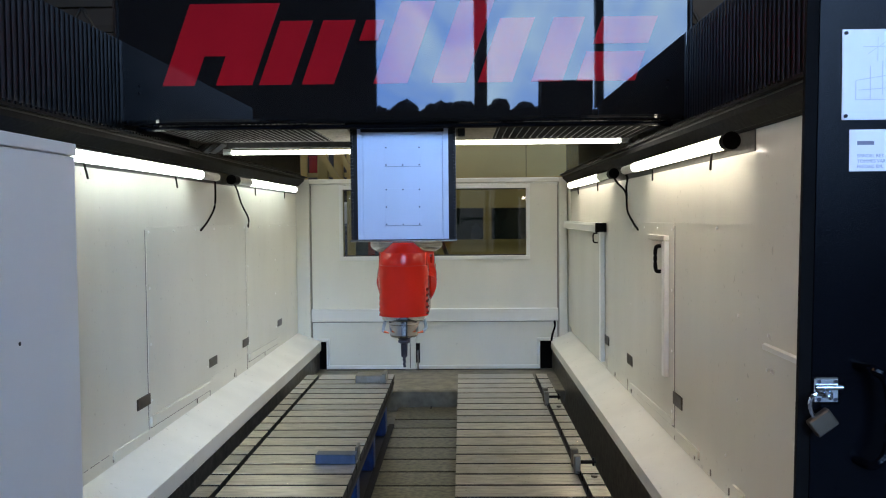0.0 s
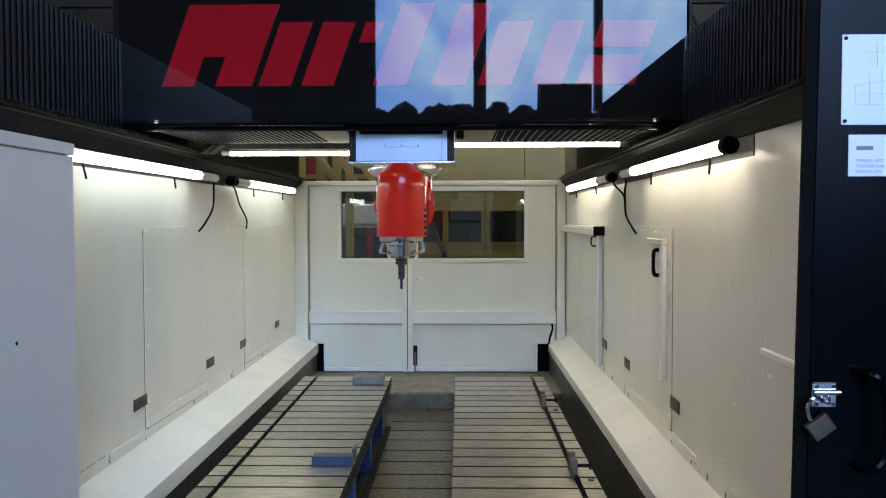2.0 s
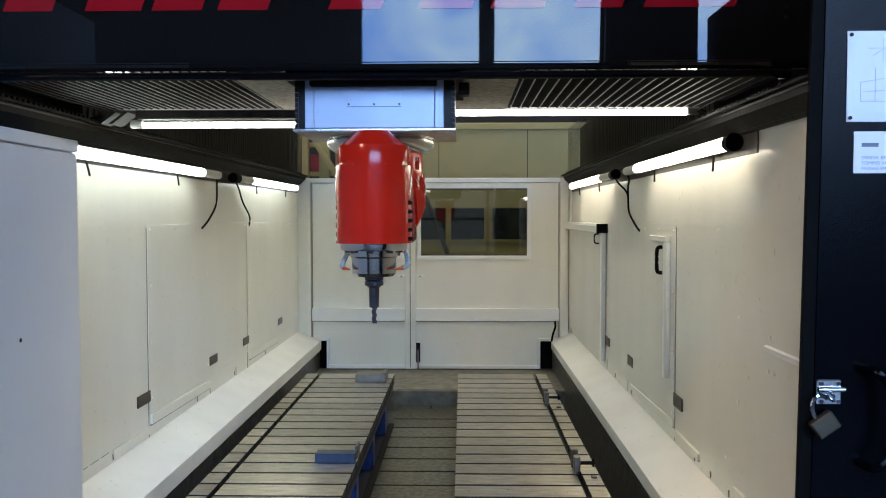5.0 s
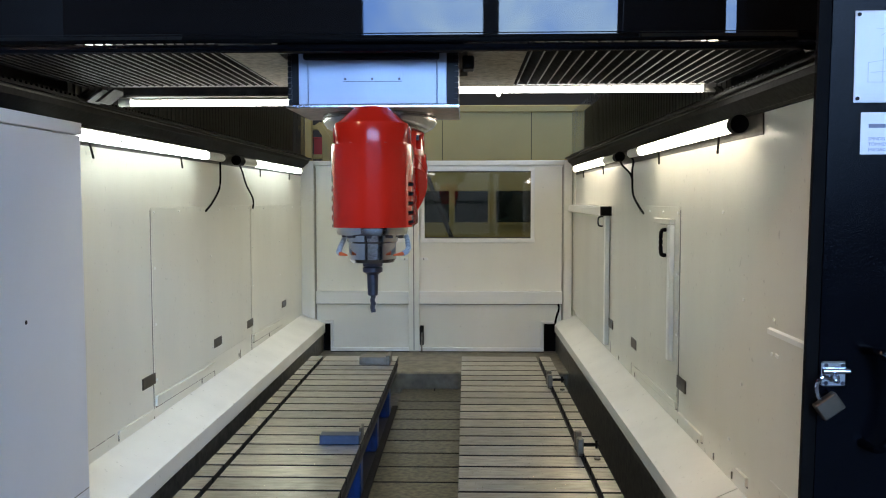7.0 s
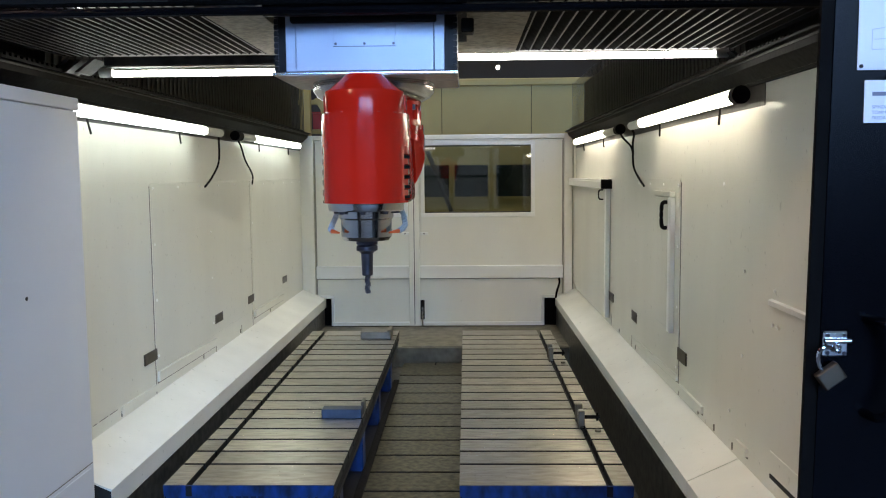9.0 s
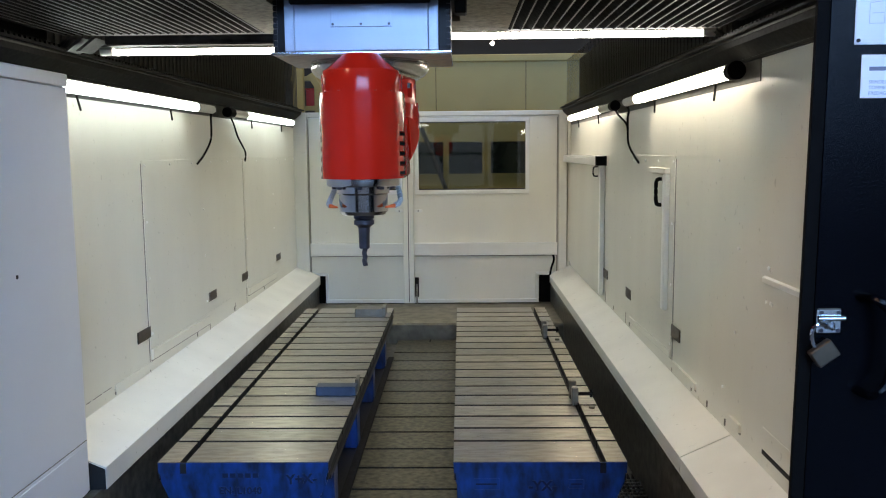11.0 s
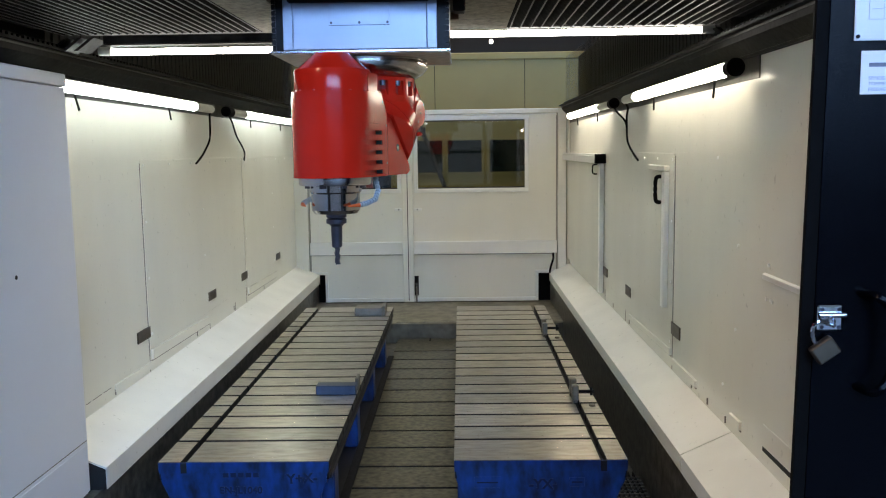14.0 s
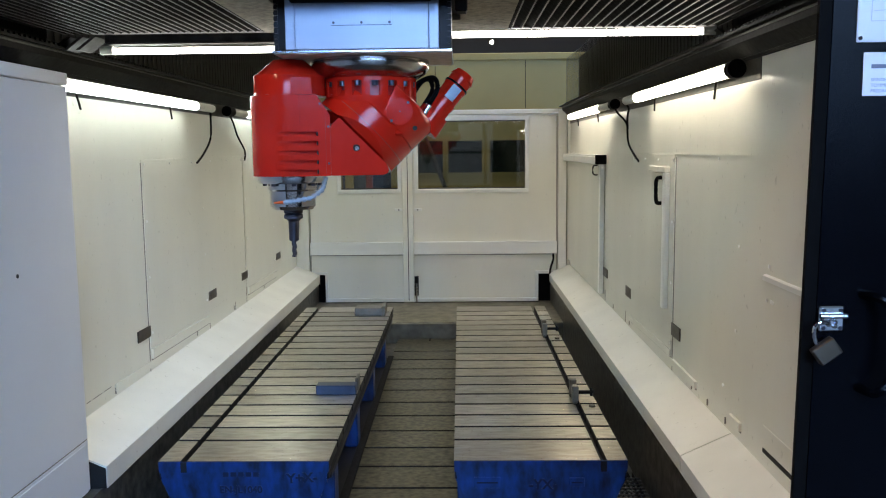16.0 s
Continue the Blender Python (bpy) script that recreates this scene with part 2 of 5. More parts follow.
def turned(profile, seg=40, x=0.0, y=0.0):
    """A solid of revolution round a vertical axis from (radius, height) pairs."""
    bm = bmesh.new()
    rings = []
    for r, z in profile:
        rings.append([bm.verts.new((x + r * math.cos(2 * math.pi * i / seg), y + r * math.sin(2 * math.pi * i / seg), z)) for i in range(seg)])
    for a, b in zip(rings, rings[1:]):
        for i in range(seg):
            bm.faces.new((a[i], a[(i + 1) % seg], b[(i + 1) % seg], b[i]))
    bm.faces.new(rings[0])
    bm.faces.new(rings[-1])
    return bm


def prism(profile, axis, a, b, bevel=0.0):
    """Extrudes a closed outline along an axis: 'x' takes (y, z), 'y' takes (x, z), 'z' takes (x, y)."""
    bm = bmesh.new()

    def at(p, h):
        return {"x": (h, p[0], p[1]), "y": (p[0], h, p[1]), "z": (p[0], p[1], h)}[axis]

    lo = [bm.verts.new(at(p, a)) for p in profile]
    hi = [bm.verts.new(at(p, b)) for p in profile]
    n = len(profile)
    for i in range(n):
        bm.faces.new((lo[i], lo[(i + 1) % n], hi[(i + 1) % n], hi[i]))
    bm.faces.new(lo)
    bm.faces.new(hi)
    if bevel:
        bmesh.ops.bevel(bm, geom=list(bm.edges), offset=bevel, segments=2, affect="EDGES")
    return bm


def tube(points, r, seg=8):
    """A bent rod through points, smoothed."""
    pts = [Vector(p) for p in points]
    fine = []
    for i in range(len(pts) - 1):
        p0, p1, p2, p3 = pts[max(i - 1, 0)], pts[i], pts[i + 1], pts[min(i + 2, len(pts) - 1)]
        for k in range(6):
            t = k / 6
            fine.append(0.5 * ((2 * p1) + (p2 - p0) * t + (2 * p0 - 5 * p1 + 4 * p2 - p3) * t * t + (3 * p1 - p0 - 3 * p2 + p3) * t ** 3))
    fine.append(pts[-1])
    bm = bmesh.new()
    rings = []
    for i, p in enumerate(fine):
        d = (fine[min(i + 1, len(fine) - 1)] - fine[max(i - 1, 0)]).normalized()
        q = d.to_track_quat("Z", "Y")
        rings.append([bm.verts.new(p + q @ Vector((r * math.cos(2 * math.pi * k / seg), r * math.sin(2 * math.pi * k / seg), 0))) for k in range(seg)])
    for a, b in zip(rings, rings[1:]):
        for k in range(seg):
            bm.faces.new((a[k], a[(k + 1) % seg], b[(k + 1) % seg], b[k]))
    bm.faces.new(rings[0])
    bm.faces.new(rings[-1])
    return bm


# ---------------------------------------------------------------- plan
WEST, EAST, BACK = -1.956, 1.365, 6.0
TOP = 0.50          # table tops
TABLE_END = 4.36
GANTRY_FRONT, GANTRY_BACK = 0.68, 1.80   # at the start
UNDER = 2.665       # underside of the beam


# ---------------------------------------------------------------- hall
def hall():
    fl = part("floor", box(-9, 11, -16, -1.2, 0.25, 0.45), CONCRETE)
    tagged(fl, "grey concrete hall floor in front of the machine", "floor", kind="structure")
    fl = part("floor", box(-9, 11, 6.3, 14, 0.05, 0.25), CONCRETE)
    tagged(fl, "grey concrete hall floor behind the machine", "floor", kind="structure")
    tagged(part("ground", box(-9, 11, -16, 14, -0.7, -0.5), PIT), "dark oily pit floor below the machine", "floor", kind="structure")
    tagged(part("ceiling", box(-9, 11, -16, 14, 10.0, 10.2), HALL_ROOF), "dark hall roof", "ceiling", kind="structure")
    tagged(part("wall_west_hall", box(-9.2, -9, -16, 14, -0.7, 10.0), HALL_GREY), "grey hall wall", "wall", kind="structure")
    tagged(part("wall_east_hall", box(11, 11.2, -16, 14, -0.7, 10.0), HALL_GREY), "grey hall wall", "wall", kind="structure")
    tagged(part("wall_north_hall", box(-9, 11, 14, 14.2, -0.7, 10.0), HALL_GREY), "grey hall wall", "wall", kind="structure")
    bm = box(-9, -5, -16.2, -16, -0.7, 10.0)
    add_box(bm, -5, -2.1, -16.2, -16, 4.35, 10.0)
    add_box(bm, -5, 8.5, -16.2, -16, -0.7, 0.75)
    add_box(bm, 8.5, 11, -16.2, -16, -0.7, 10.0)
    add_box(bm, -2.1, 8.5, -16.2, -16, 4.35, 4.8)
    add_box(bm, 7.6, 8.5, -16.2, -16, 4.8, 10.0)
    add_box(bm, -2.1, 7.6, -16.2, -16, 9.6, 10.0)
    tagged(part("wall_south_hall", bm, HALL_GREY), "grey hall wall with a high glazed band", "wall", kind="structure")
    tagged(part("backdrop", box(-3.2, 8.8, -17.1, -17.0, 4.0, 10.4), SKY), "pale blue cloudy sky outside the glazing", "sky", kind="structure")
    win = thing("window_1", "high hall glazing with dark steel mullions", "window", kind="structure")
    for x, w in ((0.55, 0.16), (3.5, 0.10), (6.2, 0.1)):
        part("mullion", box(x - w, x + w, -15.88, -15.6, 4.8, 9.6), DARK_STEEL, win)
    # Unseen gate and glowing sheet, added only for reflections in the spindle nose.
    tagged(part("backdrop_glow", box(-6.5, 10.5, -17.1, -17.0, -0.5, 3.95), GATE_GLOW), "bluish glowing sheet added for reflections in the steel", "backdrop", kind="structure")
    gate = thing("added_gate", "added unseen gate with dark steel bars for reflections", "window", kind="structure")
    for i in range(10):
        x = -5 + 1.5 * i
        part("gate_bar", box(x - 0.06, x + 0.06, -15.98, -15.86, 0.75, 4.35), DARK_STEEL, gate)
    for z in (2.0, 3.2):
        part("cross_bar", box(-5, 8.5, -15.855, -15.8, z - 0.05, z + 0.05), DARK_STEEL, gate)
    random.seed(5)
    bm = bmesh.new()
    for i in range(70):
        x = random.uniform(-2.6, 3.3)
        r = random.uniform(0.10, 0.26)
        m = Matrix.Translation((x, -16.75 + random.uniform(-0.1, 0.1), 4.72 + random.uniform(-0.1, 0.24) * (1.0 if x < 1.2 else 0.6))) @ Matrix.Diagonal((r * 1.3, r * 0.6, r, 1))
        got = bmesh.ops.create_icosphere(bm, subdivisions=2, radius=1.0, matrix=m)
        for q in got["verts"]:
            q.co += Vector((random.uniform(-1, 1), 0, random.uniform(-1, 1))) * r * 0.22
    tagged(part("tree_line", bm, TREES), "dark tree tops outside the high glazing", "trees", kind="stuff")
    for y in (9.2, 11.0, 12.8):
        bm = box(-9, 11, y, y + 0.12, 4.72, 4.84)
        add_box(bm, -9, 11, y, y + 0.12, 5.5, 5.62)
        for i in range(24):
            add_rod(bm, (-8.8 + 0.8 * i, y + 0.06, 4.8), (-8.4 + 0.8 * i, y + 0.06, 5.52), 0.03, seg=6)
            add_rod(bm, (-8.4 + 0.8 * i, y + 0.06, 5.52), (-8.0 + 0.8 * i, y + 0.06, 4.8), 0.03, seg=6)
        tagged(part("roof_truss", bm, HALL_ROOF), "grey steel lattice girder under the hall roof", "girder", kind="structure")
    # beige cabin with dark windows behind the rear doors
    cab = thing("machine_cabin", "beige sheet-metal cabin with three dark windows", "cabin")
    part("wall", box(-0.95, 2.6, 8.0, 8.2, 0.25, 3.42), HALL_BEIGE, cab)
    part("cornice", box(-0.95, 2.6, 7.96, 8.2, 3.36, 3.46, 0.01), HALL_BEIGE, cab)
    for x0, x1 in ((-0.62, -0.20), (-0.12, 0.36), (0.48, 0.98)):
        pn = part("pane", box(x0, x1, 7.985, 8.01, 1.78, 2.235), GREEN_SCREEN, cab, "dark tinted pane")
        part("top_bead", box(x0 - 0.03, x1 + 0.03, 7.97, 8.0, 2.235, 2.265), HALL_BEIGE, pn)
        part("bottom_bead", box(x0 - 0.03, x1 + 0.03, 7.97, 8.0, 1.75, 1.78), HALL_BEIGE, pn)
    rk = thing("steel_rack", "cream steel posts with diagonal braces behind the doors", "rack")
    for x, w in ((-2.16, 0.15), (-1.87, 0.14), (-1.65, 0.12), (-1.48, 0.10)):
        part("post", box(x, x + w, 7.0, 7.1, 0.25, 3.6, 0.006), HALL_BEIGE, rk)
    for x in (-1.95, -1.70, -1.46):
        part("brace", prism([(x, 3.10), (x + 0.07, 3.14), (x + 0.40, 2.62), (x + 0.33, 2.58)], "y", 6.93, 6.99, 0.004), HALL_BEIGE, rk)
    for z in (2.66, 3.05):
        part("cross_bar", box(-2.2, -1.1, 7.105, 7.2, z, z + 0.06, 0.005), HALL_BEIGE, rk)
    rb = thing("red_box", "red painted metal box on the rack", "box")
    part("body", box(-2.0, -1.88, 7.11, 7.19, 2.72, 2.93, 0.008), RED_DARK, rb)
    part("lid", box(-2.01, -1.87, 7.10, 7.195, 2.93, 2.95, 0.004), RED_DARK, rb)
    bmach = thing("blue_machine", "blue painted machine seen through the door window", "machine")
    part("body", box(-2.6, -0.95, 8.4, 9.4, 0.25, 2.02, 0.03), BLUE_STEEL, bmach)
    part("rail", box(-2.6, -0.95, 8.36, 8.4, 1.85, 1.90, 0.005), DARK_STEEL, bmach)
    part("column", box(-1.35, -1.25, 8.30, 8.36, 0.25, 2.0, 0.01), RED_DARK, bmach)
    part("hood", box(-2.5, -1.0, 8.6, 9.3, 2.02, 2.35, 0.03), GREY_PANEL, bmach)
    ht = thing("extraction_tube", "dark grey tube leaning behind the door window", "tube")
    part("tube", rod((0.37, 7.3, 0.26), (-0.48, 7.3, 2.42), 0.030), RAIL_GREY, ht, "", True)
    hl = thing("hall_lamp", "small lit lamp under the hall roof", "lamp")
    part("bulb", rod((0.585, 9.97, 3.86), (0.585, 10.03, 3.86), 0.032), LAMP_EAST, hl, "", True)
    part("stem", rod((0.58, 10, 3.9), (0.58, 10, 10.0), 0.012), DARK_STEEL, hl)
    for x in (0.98, -0.3):
        part("panel_joint", box(x, x + 0.008, 7.993, 8.0, 2.5, 3.36), DARK_STEEL, cab)


# ---------------------------------------------------------------- enclosure
def side_wall(name, x, out, label, y0):
    """A sheet-metal wall of the enclosure. out is the sign of the way away from the room."""
    ob = part(name, box(x, x + out * 0.12, y0, BACK + 0.05, 0.3, 2.62), WHITE)
    return tagged(ob, label, "wall", kind="structure")


def screw_mesh():
    bm = bmesh.new()
    add_rod(bm, (0, 0, 0), (0.006, 0, 0), 0.009, 0.007, seg=10)
    return mesh_of("screw", bm, WHITE_DOOR)


def west_wall():
    w = side_wall("wall_west", WEST, -1, "cream painted sheet-metal side wall with access panels", -0.6)
    sc = screw_mesh()
    for y0, y1, z0, z1 in ((1.03, 3.49, 0.86, 2.068), (3.515, 5.9, 0.86, 2.062)):
        p = part("access_panel", box(WEST, WEST + 0.006, y0, y1, z0, z1, 0.002), WHITE, w)
        n = 6
        for i in range(n):
            y = y0 + 0.04 + (y1 - y0 - 0.08) * i / (n - 1)
            share("screw", sc, p, pose(WEST + 0.006, y, z1 - 0.03))
        for i in range(1, 4):
            share("screw", sc, p, pose(WEST + 0.006, y0 + 0.04, z1 - 0.03 - 0.36 * i))
            share("screw", sc, p, pose(WEST + 0.006, (y0 + y1) / 2, z1 - 0.03 - 0.36 * i))
    for y in (0.83, 2.31, 3.33, 4.79):
        part("cover_plate", box(WEST, WEST + 0.01, y, y + 0.21, 0.94, 1.012, 0.002), PLATE_DARK, w, "small brown metal cover plate")
    for y0, y1, za, zb in ((1.05, 2.32, 0.856, 0.829), (3.56, 4.81, 0.848, 0.826)):
        st = part("edge_strip", prism([(y0, za - 0.066), (y1, zb - 0.06), (y1, zb), (y0, za)], "x", WEST, WEST + 0.016, 0.002), WHITE, w)
        # Shadow line below the strip, painted on the wall.
        part("strip_line", prism([(y0, za - 0.078), (y1, zb - 0.070), (y1, zb - 0.061), (y0, za - 0.067)], "x", WEST, WEST + 0.004), SEAM_SHADE, st)
    part("edge_strip", prism([(0.46, 0.745), (1.03, 0.735), (1.03, 0.780), (0.46, 0.790)], "x", WEST, WEST + 0.010, 0.002), WHITE, w)
    for y, w2 in ((0.09, 0.05), (0.17, 0.11), (0.31, 0.10)):
        part("strip_line", box(WEST, WEST + 0.003, y, y + w2, 0.785, 0.788), SEAM_SHADE, w)
    for y in (1.02, 2.33, 3.10, 3.50):
        part("seam", box(WEST, WEST + 0.003, y, y + 0.006, 0.70, 0.79 if y > 2 and y < 3.5 else 2.05), SEAM_SHADE, w)
    for y in (0.46, 3.05, 2.0, 4.2):
        part("clip", box(WEST, WEST + 0.006, y, y + 0.007, 0.73, 0.765), SEAM_SHADE, w)
    part("lap_step", box(WEST, WEST + 0.004, -0.6, BACK, 2.068, 2.072), WHITE, w)


def east_wall():
    w = side_wall("wall_east", EAST, 1, "cream painted sheet-metal side wall with hatches", -2.4)
    sc = screw_mesh()
    p = part("access_panel", box(EAST - 0.006, EAST, 0.975, 2.46, 0.815, 2.068, 0.002), WHITE, w)
    for i in range(4):
        share("screw", sc, p, pose(EAST - 0.012, 1.0 + 0.4 * i, 2.03))
        share("screw", sc, p, pose(EAST - 0.012, 1.0, 2.03 - 0.38 * i))
    for y in (0.775, 2.24, 3.30):
        part("cover_plate", box(EAST - 0.01, EAST, y, y + 0.2, 0.945, 1.024, 0.002), PLATE_DARK, w, "small brown metal cover plate")
    part("cover_plate", box(EAST - 0.01, EAST, 4.9, 5.0, 0.96, 1.02, 0.002), PLATE_DARK, w, "small brown metal cover plate")
    hatch = thing("hatch_door", "narrow cream hatch with a black pull handle", "door")
    part("leaf", box(EAST - 0.035, EAST - 0.008, 1.15, 1.47, 1.11, 1.95, 0.005), WHITE, hatch)
    part("jamb", box(EAST - 0.04, EAST - 0.008, 1.08, 1.145, 1.09, 1.952, 0.004), WHITE_DOOR, hatch)
    part("head", box(EAST - 0.045, EAST - 0.008, 1.08, 1.52, 1.955, 1.99, 0.004), WHITE, hatch)
    y = 1.19
    part("pull_handle", tube([(EAST - 0.035, y, 1.755), (EAST - 0.065, y, 1.765), (EAST - 0.07, y, 1.84), (EAST - 0.065, y, 1.91), (EAST - 0.035, y, 1.92)], 0.013), RUBBER, hatch, "black plastic pull handle", True)
    door = thing("side_door", "cream flush side door under a grey canopy", "door")
    part("leaf", box(EAST - 0.03, EAST - 0.006, 3.585, 5.95, 0.78, 1.962, 0.004), WHITE, door)
    part("canopy", box(EAST - 0.09, EAST - 0.006, 3.468, 5.99, 1.965, 2.035, 0.006), WHITE_DOOR, door)
    part("canopy_end", box(EAST - 0.10, EAST - 0.004, 3.42, 3.465, 1.965, 2.05), RUBBER, door)
    part("edge_post", box(EAST - 0.045, EAST - 0.006, 3.50, 3.575, 0.77, 1.962, 0.004), WHITE_DOOR, door)
    part("handle", tube([(EAST - 0.03, 3.75, 1.86), (EAST - 0.07, 3.75, 1.87), (EAST - 0.07, 3.75, 1.94), (EAST - 0.03, 3.75, 1.95)], 0.007), DARK_STEEL, door, "", True)
    part("vent_strip", box(EAST - 0.085, EAST - 0.006, 3.47, 5.98, 2.036, 2.05), WHITE_DOOR, door)
    for y0, y1, za, zb in ((0.985, 2.28, 0.845, 0.815), (-0.35, -0.2, 0.81, 0.81), (0.41, 0.93, 0.80, 0.80)):
        part("edge_strip", prism([(y0, za - 0.04), (y1, zb - 0.04), (y1, zb), (y0, za)], "x", EAST - 0.014, EAST), WHITE, w)
        # Painted shadow line along the lower edge of the strip.
        part("strip_line", prism([(y0, za - 0.05), (y1, zb - 0.05), (y1, zb - 0.042), (y0, za - 0.042)], "x", EAST - 0.004, EAST), SEAM_SHADE, w)
    for y in (0.965, 2.46, 3.42):
        part("seam", box(EAST - 0.003, EAST, y - 0.006, y, 0.72, 0.82 if y > 1 else 2.05), SEAM_SHADE, w)
    for y, z in ((0.1, 2.05), (-0.248, 1.64), (-0.237, 1.232), (-0.646, 1.60), (-0.632, 1.45), (-0.68, 1.453), (-0.70, 1.45), (-0.063, 0.915), (2.3, 1.43)):
        share("screw", sc, w, pose(EAST - 0.006, y, z))
    for y in (2.3, 0.5, 0.19, -0.12, 3.0):
        part("clip", box(EAST - 0.006, EAST, y, y + 0.007, 0.73, 0.765), SEAM_SHADE, w)
    part("ledge", prism([(EAST - 0.014, 1.535), (EAST, 1.53), (EAST, 1.562), (EAST - 0.014, 1.556)], "y", -1.6, -0.60), WHITE_DOOR, w)
    part("flap", box(EAST - 0.005, EAST, -1.2, -0.64, 0.80, 0.90, 0.002), WHITE, w)
    part("flap_gap", box(EAST - 0.004, EAST, -1.2, -0.64, 0.778, 0.797), RECESS_SHADE, w)
    part("lap_step", box(EAST - 0.004, EAST, -2.4, BACK, 2.068, 2.072), WHITE, w)


def aprons():
    prof = [(WEST, 0.715), (-1.685, 0.598), (-1.685, 0.49), (-1.72, 0.49), (-1.72, 0.3), (WEST, 0.3)]
    a = part("apron_west", prism(prof, "y", -0.33, BACK), APRON)
    tagged(a, "sloping white painted splash apron along the wall", "apron", kind="structure")
    # Black plate on the solid end, painted as the shade of a hollow.
    part("hollow_shade", prism([(WEST + 0.004, 0.705), (-1.689, 0.590), (-1.689, 0.49), (-1.72, 0.49), (-1.72, 0.3), (WEST + 0.004, 0.3)], "y", -0.334, -0.3305), RECESS_SHADE, a, "black plate painted as the shaded hollow under the sheet")
    tagged(part("pit_wall_west", box(-1.76, -1.712, -0.6, BACK + 0.3, -0.5, 0.488), PIT), "black oily pit wall under the apron", "wall", kind="structure")
    for y0, y1 in ((-0.205, BACK), (-2.4, -0.215)):
        prof = [(EAST, 0.715), (1.118, 0.60), (1.118, 0.515), (1.15, 0.515), (1.15, 0.3), (EAST, 0.3)]
        a = part("apron_east", prism(prof, "y", y0, y1), APRON)
        tagged(a, "sloping white painted splash apron along the wall", "apron", kind="structure")
    tagged(part("pit_wall_east", box(1.142, 1.19, -2.4, BACK + 0.3, -0.5, 0.513), PIT), "black oily pit wall under the apron", "wall", kind="structure")
    # rails that carry the gantry
    for name, x, s in (("rail_west", WEST, 1), ("rail_east", EAST, -1)):
        ob = part(name, prism([(x, 2.50), (x + s * 0.03, 2.50), (x + s * 0.10, 2.56), (x + s * 0.10, 2.60), (x + s * 0.05, 2.64), (x, 2.64)], "y", -2.4, BACK), DARK_STEEL)
        tagged(ob, "dark oily steel guide rail on the wall top", "rail", kind="structure")
        part("backing_strip", box(x + s * 0.0005, x + s * 0.005, -0.47, BACK, 2.402, 2.4995), RAIL_GREY, ob, "dark grey strip behind the lamps")
        part("flange", box(x + s * 0.02, x + s * 0.13, -2.4, BACK, 2.600, 2.612), DARK_STEEL, ob)
        for z in (2.508, 2.588):
            part("edge_line", box(x + s * (0.034 if z < 2.55 else 0.1003), x + s * (0.040 if z < 2.55 else 0.1035), -2.4, BACK, z, z + 0.007), PLEAT_EDGE, ob)
        bm = bmesh.new()
        for i in range(150):
            add_box(bm, x + s * 0.088, x + s * 0.104, -1.0 + 0.045 * i, -0.977 + 0.045 * i, 2.612, 2.632)
        tagged(part("rack_teeth", bm, DARK_STEEL, ob), kind="stuff")
        # Black sheet added behind the bellows so gaps between plates stay dark.
        part("dark_backing", box(x - s * 0.12, x - s * 0.10, -2.4, BACK, 2.62, 3.18), BLACK_SHEET, ob)


def white_panel():
    p = thing("sliding_door", "pale grey painted sliding door pushed open", "door")
    part("leaf", box(WEST + 0.01, -1.75, -3.6, -0.37, 0.50, 2.415, 0.004), GREY_PANEL, p)
    part("top_flange", box(WEST + 0.01, -1.742, -3.6, -0.37, 2.418, 2.474, 0.004), GREY_PANEL, p)
    part("fold_line", box(-1.7505, -1.7485, -3.6, -0.38, 0.752, 0.756), SEAM_SHADE, p)
    part("bottom_fold", box(-1.756, -1.747, -3.6, -0.40, 0.50, 0.735, 0.002), GREY_PANEL, p)
    part("hole", rod((-1.752, -0.905, 1.62), (-1.7485, -0.905, 1.62), 0.009), RECESS_SHADE, p)


